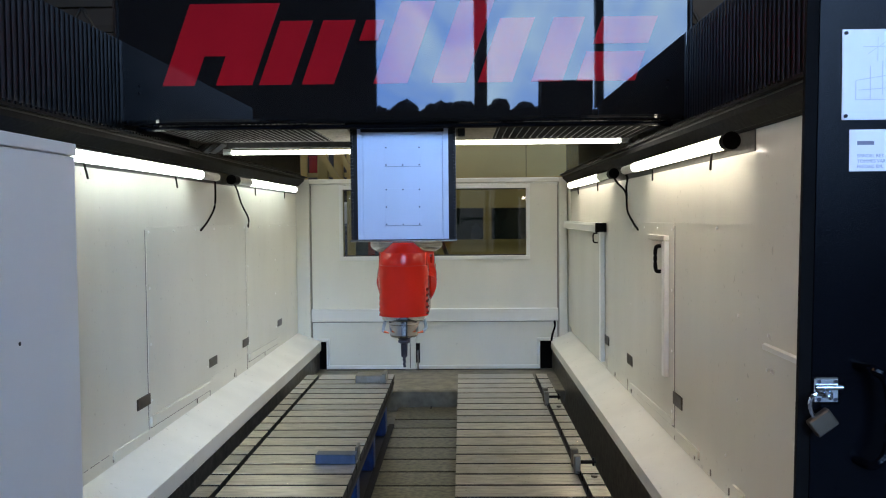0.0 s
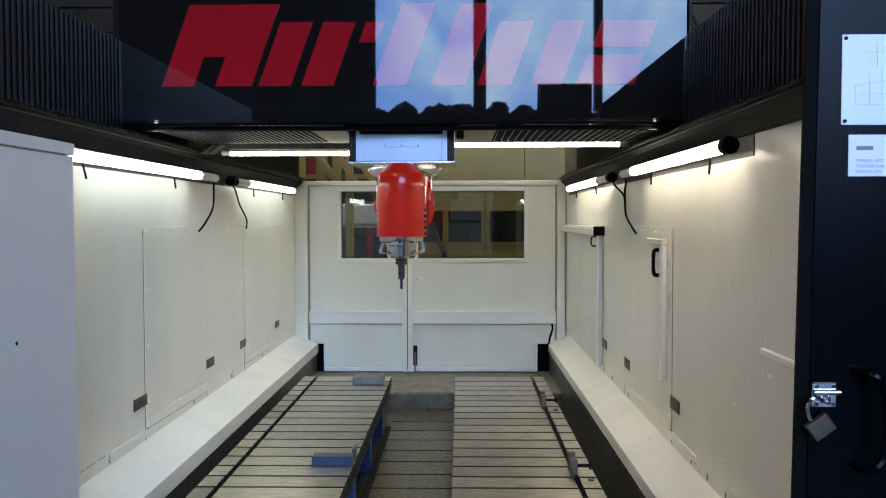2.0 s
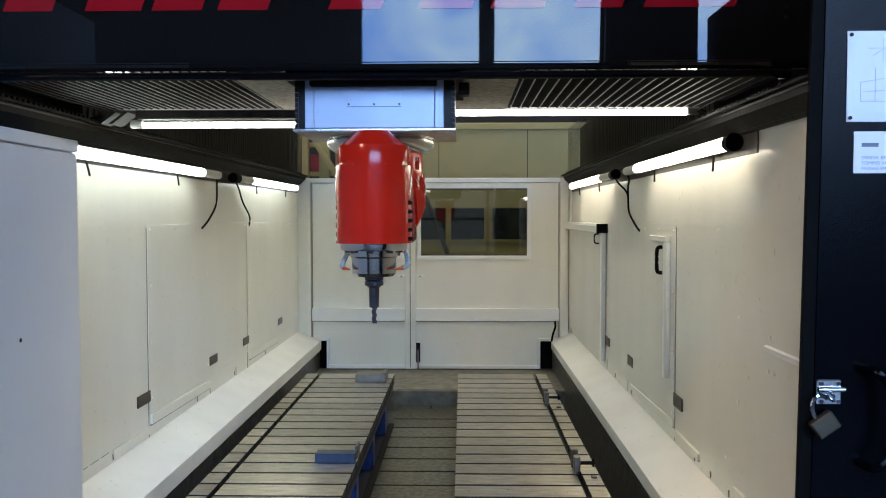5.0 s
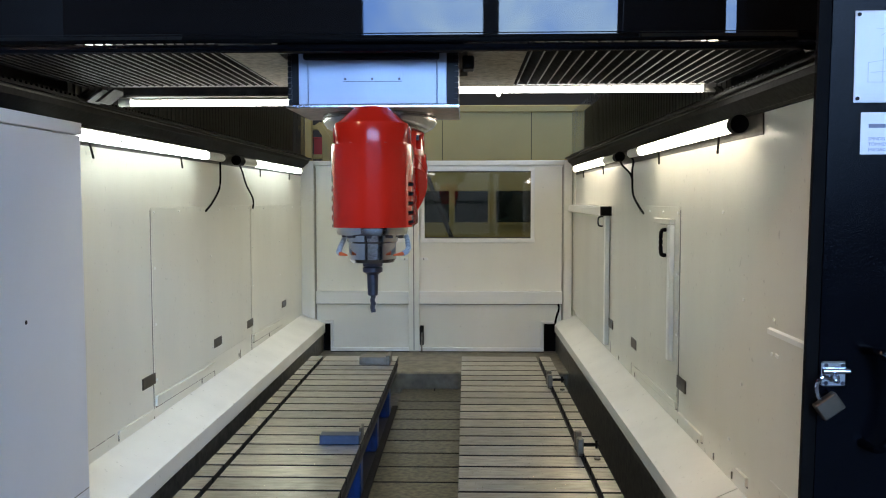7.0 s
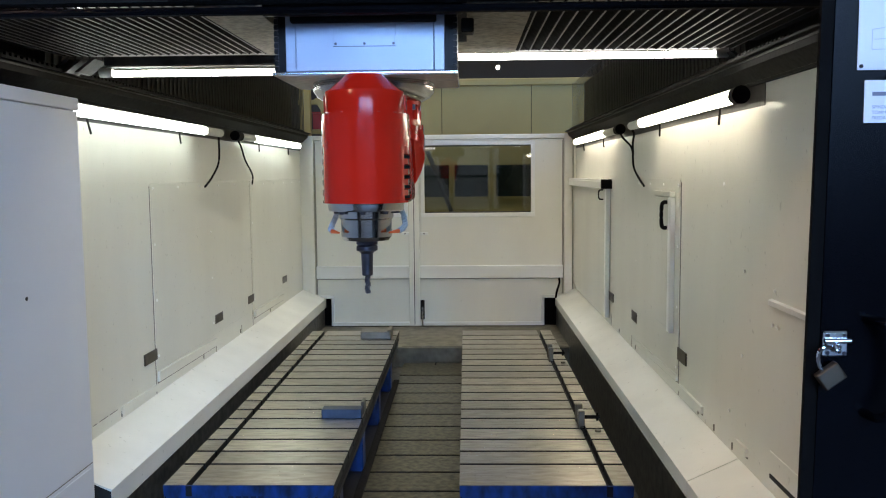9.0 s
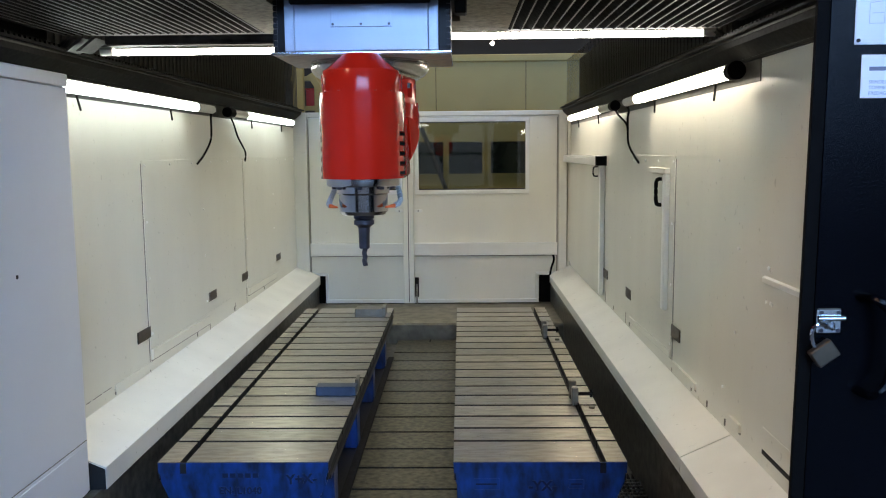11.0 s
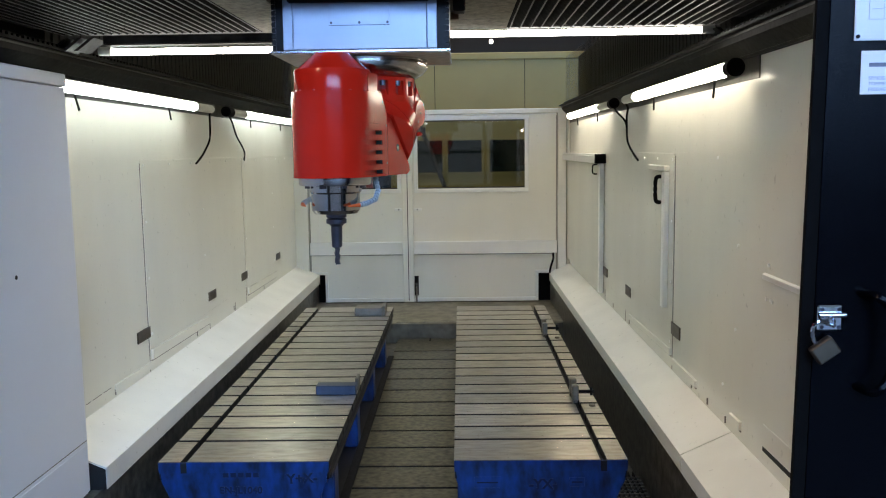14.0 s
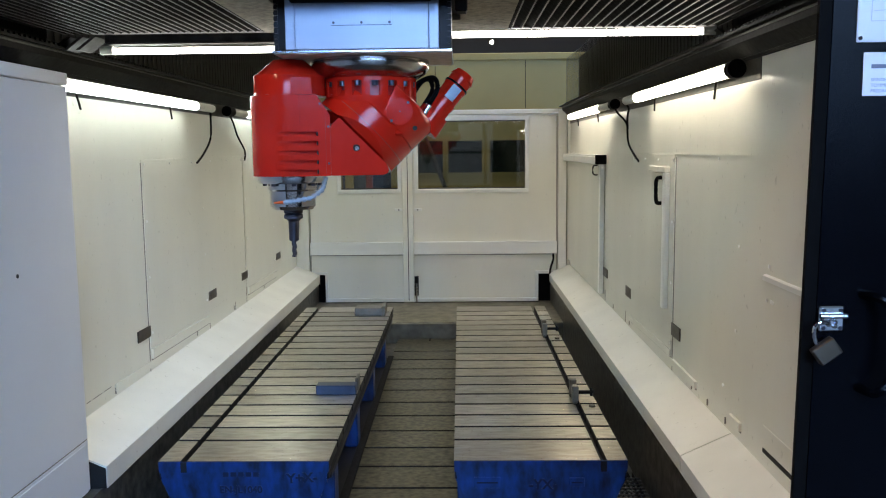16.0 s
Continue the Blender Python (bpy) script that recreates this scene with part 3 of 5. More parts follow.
def back_doors():
    for nm, x0, x1 in (("jamb_west", WEST - 0.1, -1.80), ("jamb_east", 1.222, 1.322), ("jamb_side", 1.334, EAST + 0.1)):
        ob = part(nm, box(x0, x1, BACK - 0.05, BACK + 0.12, 0.6, 2.58, 0.006), WHITE)
        tagged(ob, "cream painted door jamb", "door frame", kind="structure")
    tagged(part("lintel", box(-1.80, 1.222, BACK - 0.04, BACK + 0.12, 2.525, 2.58, 0.006), WHITE), "cream painted lintel over the rear doors", "door frame", kind="structure")
    for nm, x0, x1, wx0, wx1, cut in (("door_1", -1.788, -0.655, -1.44, -0.665, -1), ("door_2", -0.525, 1.210, -0.505, 0.873, 1)):
        d = thing(nm, "cream painted rear enclosure door with a framed window", "door", kind="structure")
        y0, y1 = BACK, BACK + 0.05
        bx0, bx1 = (-1.615, x1) if cut < 0 else (x0, 0.99)
        bm = box(x0, x1, y0, y1, 0.60, 1.60)
        add_box(bm, x0, wx0 + 0.03, y0, y1, 1.60, 2.52)
        add_box(bm, wx1 - 0.03, x1, y0, y1, 1.60, 2.52)
        add_box(bm, bx0, bx1, y0, y1, 0.26, 0.60)
        part("sheet", bm, WHITE, d)
        part("cross_rail", box(x0, x1, y0 - 0.055, y0, 0.845, 1.0, 0.006), WHITE_DOOR, d)
        # Shadow under the cross rail, painted as a thin line on the sheet.
        part("rail_shadow", box(x0, x1, y0 - 0.004, y0 + 0.001, 0.833, 0.843), SEAM_SHADE, d)
        ux = x0 if cut < 0 else x1 - 0.006
        # Painted dark line where the jamb shades the door edge.
        part("edge_shadow", box(ux, ux + 0.006, y0 - 0.004, y0 + 0.001, 0.64, 2.5), SEAM_SHADE, d)
        part("fold", box(x0 + 0.012, x1 - 0.012, y0 - 0.012, y0, 2.508, 2.52, 0.003), WHITE_DOOR, d)
        wf = part("window_frame", box(wx0, wx1, y0 - 0.03, y0 + 0.01, 2.455, 2.505, 0.004), WHITE_DOOR, d)
        bm = box(wx0, wx1, y0 - 0.03, y0 + 0.01, 1.59, 1.64, 0.004)
        part("bottom_bar", bm, WHITE_DOOR, wf)
        part("gasket", box(wx0 + 0.05, wx1 - 0.05, y0 - 0.004, y0 + 0.008, 1.6402, 1.656, 0.002), RAIL_GREY, wf)
        part("gasket", box(wx0 + 0.05, wx1 - 0.05, y0 - 0.004, y0 + 0.008, 2.440, 2.4548, 0.002), RAIL_GREY, wf)
        for xa, xb in ((wx0, wx0 + 0.045), (wx1 - 0.045, wx1)):
            part("side_bar", box(xa, xb, y0 - 0.03, y0 + 0.01, 1.64, 2.455, 0.004), WHITE_DOOR, wf)
        g = part("pane", box(wx0 + 0.04, wx1 - 0.04, y0 + 0.012, y0 + 0.018, 1.63, 2.46), GLASS, d)
        g.visible_shadow = False
        part("bottom_bar", box(bx0, bx1, y0 - 0.03, y0, 0.26, 0.305, 0.004), WHITE_DOOR, d)
        ex = -1.615 if cut < 0 else 0.955
        part("notch_bar", box(ex, ex + 0.035, y0 - 0.03, y0, 0.305, 0.60, 0.004), WHITE_DOOR, d)
        a, b = (-1.788, -1.58) if cut < 0 else (0.955, 1.210)
        # Black sheet added behind the notch, for the darkness of an open gap.
        part("notch_backing", box(a, b, y0 + 0.06, y0 + 0.07, 0.25, 0.62), RUBBER, d)
        part("notch_bar", box(a, b, y0 - 0.03, y0, 0.60, 0.635, 0.004), WHITE_DOOR, d)
        hx = -0.70 if cut < 0 else -0.47
        lug = part("lug", box(hx - 0.05, hx + 0.05, y0 - 0.022, y0, 1.374, 1.406, 0.004), WHITE_DOOR, d)
        part("lug_screw", rod((hx, y0 - 0.026, 1.39), (hx, y0 - 0.022, 1.39), 0.008, seg=10), DARK_STEEL, lug)
        part("gasket", box(bx0, bx1, y0 - 0.02, y0 + 0.03, 0.245, 0.258), RUBBER, d)
    st = part("door_stile", box(-0.655, -0.525, BACK - 0.045, BACK + 0.05, 0.26, 2.52, 0.006), WHITE)
    tagged(st, "cream painted meeting stile between the doors", "door frame", kind="structure")
    part("groove", box(-0.594, -0.586, BACK - 0.048, BACK - 0.044, 0.28, 2.5), DARK_STEEL, st)
    lt = thing("door_latch", "dark steel drop bolt on the rear door", "latch")
    part("plate", box(-0.52, -0.47, BACK - 0.05, BACK - 0.031, 0.34, 0.58, 0.004), DARK_STEEL, lt)
    part("bolt", rod((-0.495, BACK - 0.06, 0.25), (-0.495, BACK - 0.06, 0.5), 0.01), STEEL, lt, "", True)
    rd = thing("drain_hose", "short black hose hanging beside the rear door", "hose")
    part("hose", tube([(1.16, BACK - 0.06, 0.85), (1.165, BACK - 0.07, 0.78), (1.13, BACK - 0.07, 0.66), (1.12, BACK - 0.05, 0.5)], 0.013), RUBBER, rd, "", True)


# ---------------------------------------------------------------- lamps on the walls
def work_lamp(x, s, lo, hi, near_cap, far_cap, grip, cable):
    """A tubular machine lamp along a wall, lit between lo and hi. s points into the room."""
    c, z, r = x + s * 0.10, 2.441 if s > 0 else 2.452, 0.0315
    lamp = thing("work_lamp", "lit tubular machine lamp bracketed to the wall", "lamp", "wall lamps")
    part("tube", rod((c, lo, z), (c, hi, z), r, seg=24), LAMP_WEST if s > 0 else LAMP_EAST, lamp, "glowing white lamp tube", True)
    # Half shell added to keep the tube's light off the wall and rail.
    arc = [(c - s * (r + 0.005) * math.cos(a), z + (r + 0.005) * math.sin(a)) for a in [radians(-50 + 15 * i) for i in range(13)]]
    arc += [(c - s * (r + 0.002) * math.cos(a), z + (r + 0.002) * math.sin(a)) for a in [radians(130 - 15 * i) for i in range(13)]]
    part("shade", prism(arc, "y", lo, hi), LAMP_CLEAR, lamp, "", True)
    for a, b in ((lo - near_cap, lo), (hi, hi + far_cap)):
        cap = part("end_cap", rod((c, a, z), (c, b, z), r * 0.97, seg=24), LAMP_CLEAR, lamp, "", True)
        for y in (a + 0.01, b - 0.01):
            part("rim", rod((c, y - 0.005, z), (c, y + 0.005, z), r + 0.002, seg=24), PLEAT_EDGE, cap, "", True)
    y = lo + (hi - lo) * 0.27
    part("ring", rod((c, y - 0.007, z), (c, y + 0.007, z), r + 0.0025, seg=24), PLEAT_EDGE, lamp, "", True)
    for y in (lo + (hi - lo) * 0.14, lo + (hi - lo) * 0.78):
        part("bracket", rod((c - s * 0.02, y, z - r + 0.004), (c - s * 0.04, y + 0.09, z - 0.105), 0.006, seg=8), DARK_STEEL, lamp, "", True)
        part("mount", rod((x, y, z + 0.01), (c - s * 0.03, y, z), 0.010, seg=8), DARK_STEEL, lamp, "", True)
    if grip:
        part("grip", rod((c, grip[0], z), (c, grip[1], z), 0.041, 0.038), RUBBER, lamp, "black rubber end grip", True)
    if cable:
        part("cable", tube(cable, 0.008), RUBBER, lamp, "black hanging cable", True)
    return lamp


def wall_lamps():
    z = 2.448
    w, e = WEST, EAST
    work_lamp(w, 1, -0.30, 1.87, 0.04, 0.43, None, [(w + 0.09, 2.28, z), (w + 0.06, 2.38, 2.38), (w + 0.03, 2.46, 2.22), (w + 0.02, 2.30, 2.10), (w + 0.012, 2.14, 2.03)])
    work_lamp(w, 1, 3.31, 5.35, 0.45, 0.04, (2.70, 2.86), [(w + 0.09, 2.82, z - 0.03), (w + 0.06, 3.04, 2.36), (w + 0.03, 3.28, 2.25), (w + 0.02, 3.56, 2.12), (w + 0.012, 3.57, 2.03)])
    work_lamp(e, -1, -0.355, 1.67, 0.02, 0.40, (-0.445, -0.37), [(e - 0.10, 2.05, z - 0.02), (e - 0.06, 2.16, 2.40), (e - 0.035, 2.33, 2.34), (e - 0.028, 2.35, 2.25)])
    work_lamp(e, -1, 3.18, 5.2, 0.55, 0.04, (2.50, 2.63), [(e - 0.10, 2.56, z), (e - 0.09, 2.44, 2.38), (e - 0.05, 2.36, 2.32), (e - 0.03, 2.36, 2.27), (e - 0.03, 2.31, 2.15), (e - 0.02, 2.12, 2.055), (e - 0.01, 2.01, 2.01)])


# ---------------------------------------------------------------- tables and bed
def machine_table(x0, x1, slot_x, label):
    t = thing("machine_table", label, "machine table", "clamping tables")
    slots = [0.322 + 0.2221 * i for i in range(18)]
    edges = [-0.0] + slots + [TABLE_END]
    w = 0.0145
    z1 = TOP
    for a, b in zip(edges, edges[1:]):
        ya = a + (w if a > 0.01 else 0)
        yb = b - (w if b < TABLE_END - 0.01 else 0)
        for xa, xb in ((x0, slot_x - 0.017), (slot_x + 0.017, x1)):
            share("slot_strip", strip_mesh(xa, xb, ya, yb, z1 - 0.05, z1, TABLE_TOP, NEAR_BLACK), t, Matrix())
    # Slot floor in the recess black, so slot shade is painted in.
    part("slot_floor", box(x0 + 0.004, x1 - 0.004, 0.004, TABLE_END - 0.004, z1 - 0.10, z1 - 0.0505), RECESS_SHADE, t)
    prof = [(x0 + 0.002, z1 - 0.052), (x1 - 0.002, z1 - 0.052), (x1 - 0.012, z1 - 0.118), (x1 - 0.06, z1 - 0.20), (x1 - 0.10, 0.12), (x1 - 0.10, 0.09), (x0 + 0.10, 0.09), (x0 + 0.10, 0.12), (x0 + 0.06, z1 - 0.20), (x0 + 0.012, z1 - 0.118)]
    part("front_face", prism(prof, "y", 0.0, 0.10, 0.006), BLUE, t, "blue painted cast front")
    part("front_skin", prism([(x0, z1 - 0.003), (x1, z1 - 0.003), (x1 - 0.002, z1 - 0.06), (x0 + 0.002, z1 - 0.06)], "y", -0.004, -0.0005), BLUE, t)
    part("rear_face", prism(prof, "y", TABLE_END - 0.10, TABLE_END, 0.006), BLUE, t)
    # Core coloured near black for the shade between the ribs.
    part("core", box(x0 + 0.26, x1 - 0.26, 0.1, TABLE_END - 0.1, 0.09, z1 - 0.10), NEAR_BLACK, t)
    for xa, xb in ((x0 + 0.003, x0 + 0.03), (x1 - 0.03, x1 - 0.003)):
        part("side_skirt", box(xa, xb, 0.10, TABLE_END - 0.1, 0.365, z1 - 0.1005, 0.003), NEAR_BLACK, t, "near-black side of the table plate")
    part("base_flange", box(x0 + 0.04, x1 + 0.03, 0.02, TABLE_END - 0.5, 0.082, 0.0895, 0.002), NEAR_BLACK, t)
    part("shoe", box(x1 - 0.02, x1 + 0.034, 0.02, TABLE_END - 0.5, 0.0897, 0.108, 0.004), DARK_STEEL, t)
    for i in range(4):
        y = 0.27 + 1.065 * i
        for xa, xb in ((x0 + 0.015, x0 + 0.26), (x1 - 0.26, x1 - 0.015)):
            part("rib", box(xa, xb, y, y + 0.15, 0.09, 0.364 if xa < x0 + 0.1 else 0.3645, 0.008), BLUE, t)
        part("cross_web", box(x0 + 0.031, x1 - 0.031, y + 0.02, y + 0.13, 0.366, z1 - 0.1005), BLUE, t)
    part("slot_mouth", box(slot_x - 0.016, slot_x + 0.016, -0.0065, 0.004, z1 - 0.06, z1 - 0.004), RECESS_SHADE, t)
    return t


def lettering(name, body, size, m, mat, parent):
    cu = bpy.data.curves.new(name, "FONT")
    cu.body, cu.size, cu.extrude, cu.offset = body, size, 0.0015 if size > 0.03 else 0.0003, size * 0.03 if size > 0.03 else 0.0
    cu.materials.append(mat)
    ob = new(name, cu)
    ob.parent = parent
    ob.matrix_basis = m
    return ob


def tables():
    a = machine_table(-1.555, -0.655, -1.42, "blue cast table with a slotted ground iron top")
    b = machine_table(0.0, 0.903, 0.778, "blue cast table with a slotted ground iron top")
    mark = material("dark_blue_marking", (0.006, 0.012, 0.05), 0.5, vary=0.3, scale=30)
    for i in range(5):
        part("cast_mark", box(-1.215 + 0.04 * i, -1.185 + 0.04 * i, -0.003, 0.002, 0.415, 0.442, 0.001), mark, a)
    lettering("cast_lettering", "EN-JL1040", 0.052, pose(-1.235, -0.002, 0.328, 90, 0, 0), mark, a)
    lettering("painted_lettering", "Y+X-", 0.072, pose(-0.875, -0.006, 0.382, 90, -3, 0), mark, a)
    lettering("painted_lettering", "-YX-", 0.075, pose(0.39, -0.002, 0.345, 90, 0, 0), mark, b)
    for x0, x1, z0, z1 in ((0.105, 0.24, 0.35, 0.41), (0.60, 0.68, 0.355, 0.405)):
        part("cast_mark", box(x0, x1, -0.004, 0.002, z0, z1, 0.002), BLUE, b)
        part("cast_mark", box(x0 + 0.012, x1 - 0.012, -0.0045, 0.002, (z0 + z1) / 2 - 0.004, (z0 + z1) / 2 + 0.004), mark, b)
    # slotted bed between and below the tables
    bed = part("floor_bed", box(-1.72, 1.15, -0.6, 4.735, -0.1, 0.03), PIT)
    tagged(bed, "oily cast iron bed with cross slots", "machine bed", kind="structure")
    ys = [-0.6, -0.397] + [-0.047 + 0.35 * i for i in range(13)] + [4.735]
    for ya, yb in zip(ys, ys[1:]):
        share("bed_strip", strip_mesh(-0.64, 0.04, ya + 0.014, yb - 0.014, 0.03, 0.082, BED, NEAR_BLACK), bed, Matrix())
    part("centre_groove", box(-0.30, -0.285, 4.60, 4.735, 0.0825, 0.084), RECESS_SHADE, bed)
    for nm, z0, z1, y0 in (("rear_sill", -0.1, 0.25, 4.737),):
        s = part(nm, box(-1.72, 1.15, y0, BACK + 0.3, z0, z1, 0.01), SILL)
        tagged(s, "dark worn steel sill before the rear doors", "sill", kind="structure")
        part("wear_plate", box(-0.66, 0.02, y0 + 0.02, BACK - 0.1, z1, z1 + 0.006, 0.002), SILL, s)
    for x0, x1 in ((0.93, 1.14), (-1.71, -1.58)):
        g = thing("floor_grating", "dark steel floor grating beside the table", "grating")
        n = int((x1 - x0) / 0.03)
        for i in range(n + 1):
            part("bar", box(x0 + 0.03 * i, x0 + 0.03 * i + 0.006, -0.6, 0.9, 0.05, 0.08), DARK_STEEL, g)
        for i in range(28):
            part("cross_bar", box(x0, x1, -0.55 + 0.05 * i, -0.545 + 0.05 * i, 0.068, 0.082), IRON_BLOCK, g)


def loose_blocks():
    b = thing("steel_block", "blued steel block lying on the slotted table", "block")
    part("body", box(-0.925, -0.66, 1.20, 1.30, TOP, TOP + 0.062, 0.004), BLUE_STEEL, b)
    part("stop_plate", box(-0.675, -0.655, 1.30, 1.42, TOP, TOP + 0.085, 0.003), IRON_BLOCK, b)
    b = thing("iron_block", "bare ground iron block lying on the table", "block")
    part("body", box(-1.0, -0.735, 3.90, 4.10, TOP, TOP + 0.075, 0.005), IRON_BLOCK, b)
    part("cheek", box(-0.735, -0.70, 3.88, 4.12, TOP, TOP + 0.095, 0.004), IRON_BLOCK, b)
    for y in (0.96, 2.88):
        c = thing("table_clamp", "small dark steel screw clamp in the table slot", "clamp", "table clamps")
        part("jaw", box(0.742, 0.782, y, y + 0.05, TOP, TOP + 0.12, 0.006), IRON_BLOCK, c)
        part("back_jaw", box(0.745, 0.79, y + 0.16, y + 0.20, TOP, TOP + 0.12, 0.006), IRON_BLOCK, c)
        part("spindle", rod((0.78, y + 0.03, TOP + 0.075), (0.88, y + 0.03, TOP + 0.075), 0.010), DARK_STEEL, c, "", True)
        part("knob", rod((0.865, y + 0.03, TOP + 0.05), (0.865, y + 0.03, TOP + 0.10), 0.008), DARK_STEEL, c, "", True)
        part("foot", box(0.75, 0.785, y, y + 0.20, TOP, TOP + 0.025, 0.003), DARK_STEEL, c)
        part("washer", rod((0.86, y - 0.04, TOP), (0.86, y - 0.04, TOP + 0.012), 0.02), IRON_BLOCK, c, "", True)


# ---------------------------------------------------------------- black front door
def front_door():
    d = thing("front_door", "black hammered-paint machine door standing open", "door")
    part("leaf", prism([(0.772, 0.46), (1.30, 0.46), (1.30, 3.4), (0.815, 3.4)], "y", -2.49, -2.45), HAMMER, d)
    part("edge_seal", prism([(0.743, 0.46), (0.771, 0.46), (0.814, 3.4), (0.790, 3.4)], "y", -2.487, -2.474), RUBBER, d)
    sg = thing("machine_sign", "white metal sign with a faint machine drawing", "sign")
    part("plate", box(0.847, 0.985, -2.494, -2.4905, 2.318, 2.506, 0.001), SIGN, sg)
    for x in (0.854, 0.978):
        for z in (2.326, 2.498):
            part("rivet", rod((x, -2.497, z), (x, -2.494, z), 0.004, seg=10), DARK_STEEL, sg)
    for x0, z0, x1, z1 in ((0.875, 2.36, 0.965, 2.36), (0.875, 2.36, 0.875, 2.40), (0.875, 2.40, 0.94, 2.41), (0.965, 2.36, 0.965, 2.42), (0.905, 2.36, 0.905, 2.43), (0.93, 2.37, 0.93, 2.44), (0.89, 2.47, 0.95, 2.47), (0.92, 2.44, 0.92, 2.49), (0.90, 2.455, 0.945, 2.485), (0.88, 2.38, 0.96, 2.385)):
        part("drawn_line", rod((x0, -2.4942, z0), (x1, -2.4942, z1), 0.0007, seg=6), FAINT_INK, sg)
    nt = thing("paper_notice", "white paper notice with dark lettering", "notice")
    part("sheet", box(0.864, 0.985, -2.492, -2.4905, 2.211, 2.298), PAPER, nt)
    part("emblem", box(0.880, 0.915, -2.4925, -2.4918, 2.266, 2.274), INK, nt)
    for i, body in enumerate(("SPINDEL RET", "TÖMMES VAR", "FREDAG EM.")):
        lettering("lettering", body, 0.0098, pose(0.880, -2.4922, 2.240 - 0.0112 * i, 90, 0, 0), NOTICE_INK, nt)
    h = thing("door_hasp", "chromed steel hasp with a brass padlock", "padlock")
    hp = part("hasp_plate", box(0.794, 0.846, -2.497, -2.4905, 1.722, 1.776, 0.003), CHROME, h, "chrome hasp plate")
    for x in (0.803, 0.838):
        for z in (1.730, 1.768):
            part("screw", rod((x, -2.4985, z), (x, -2.497, z), 0.0045, seg=10), DARK_TOOL, hp)
    part("staple", tube([(0.822, -2.497, 1.748), (0.822, -2.512, 1.746), (0.822, -2.512, 1.736), (0.822, -2.497, 1.734)], 0.0035), CHROME, hp, "", True)
    part("hinge_roll", rod((0.795, -2.50, 1.756), (0.85, -2.50, 1.756), 0.006), CHROME, h, "", True)
    m = pose(0.802, -2.512, 1.688, 0, 0, 0) @ Matrix.Rotation(radians(-36), 4, "Y")
    bm = bmesh.new()
    add_box(bm, -0.026, 0.026, -0.011, 0.011, -0.024, 0.016, 0.003, m)
    part("padlock_body", bm, BRASS, h, "worn brass padlock body", True)
    pts = [m @ Vector(p) for p in ((-0.006, 0, 0.012), (-0.005, 0, 0.03), (0.006, -0.004, 0.050), (0.022, -0.006, 0.056), (0.034, -0.002, 0.046), (0.036, 0.004, 0.036))]
    part("shackle", tube(pts, 0.0045), CHROME, h, "", True)
    part("pull_handle", tube([(0.885, -2.49, 1.80), (0.90, -2.535, 1.80), (0.925, -2.54, 1.77), (0.932, -2.54, 1.70), (0.925, -2.54, 1.63), (0.90, -2.535, 1.60), (0.885, -2.49, 1.60)], 0.010), HAMMER, d, "black curved pull handle", True)


# ---------------------------------------------------------------- gantry
def slanted(xa, xb, za, zb, y, lean=0.36):
    """A leaning slab of the emblem on the panel."""
    return prism([(xa + lean * za, 2.90 + za), (xb + lean * za, 2.90 + za), (xb + lean * zb, 2.90 + zb), (xa + lean * zb, 2.90 + zb)], "y", y - 0.0025, y + 0.0005)


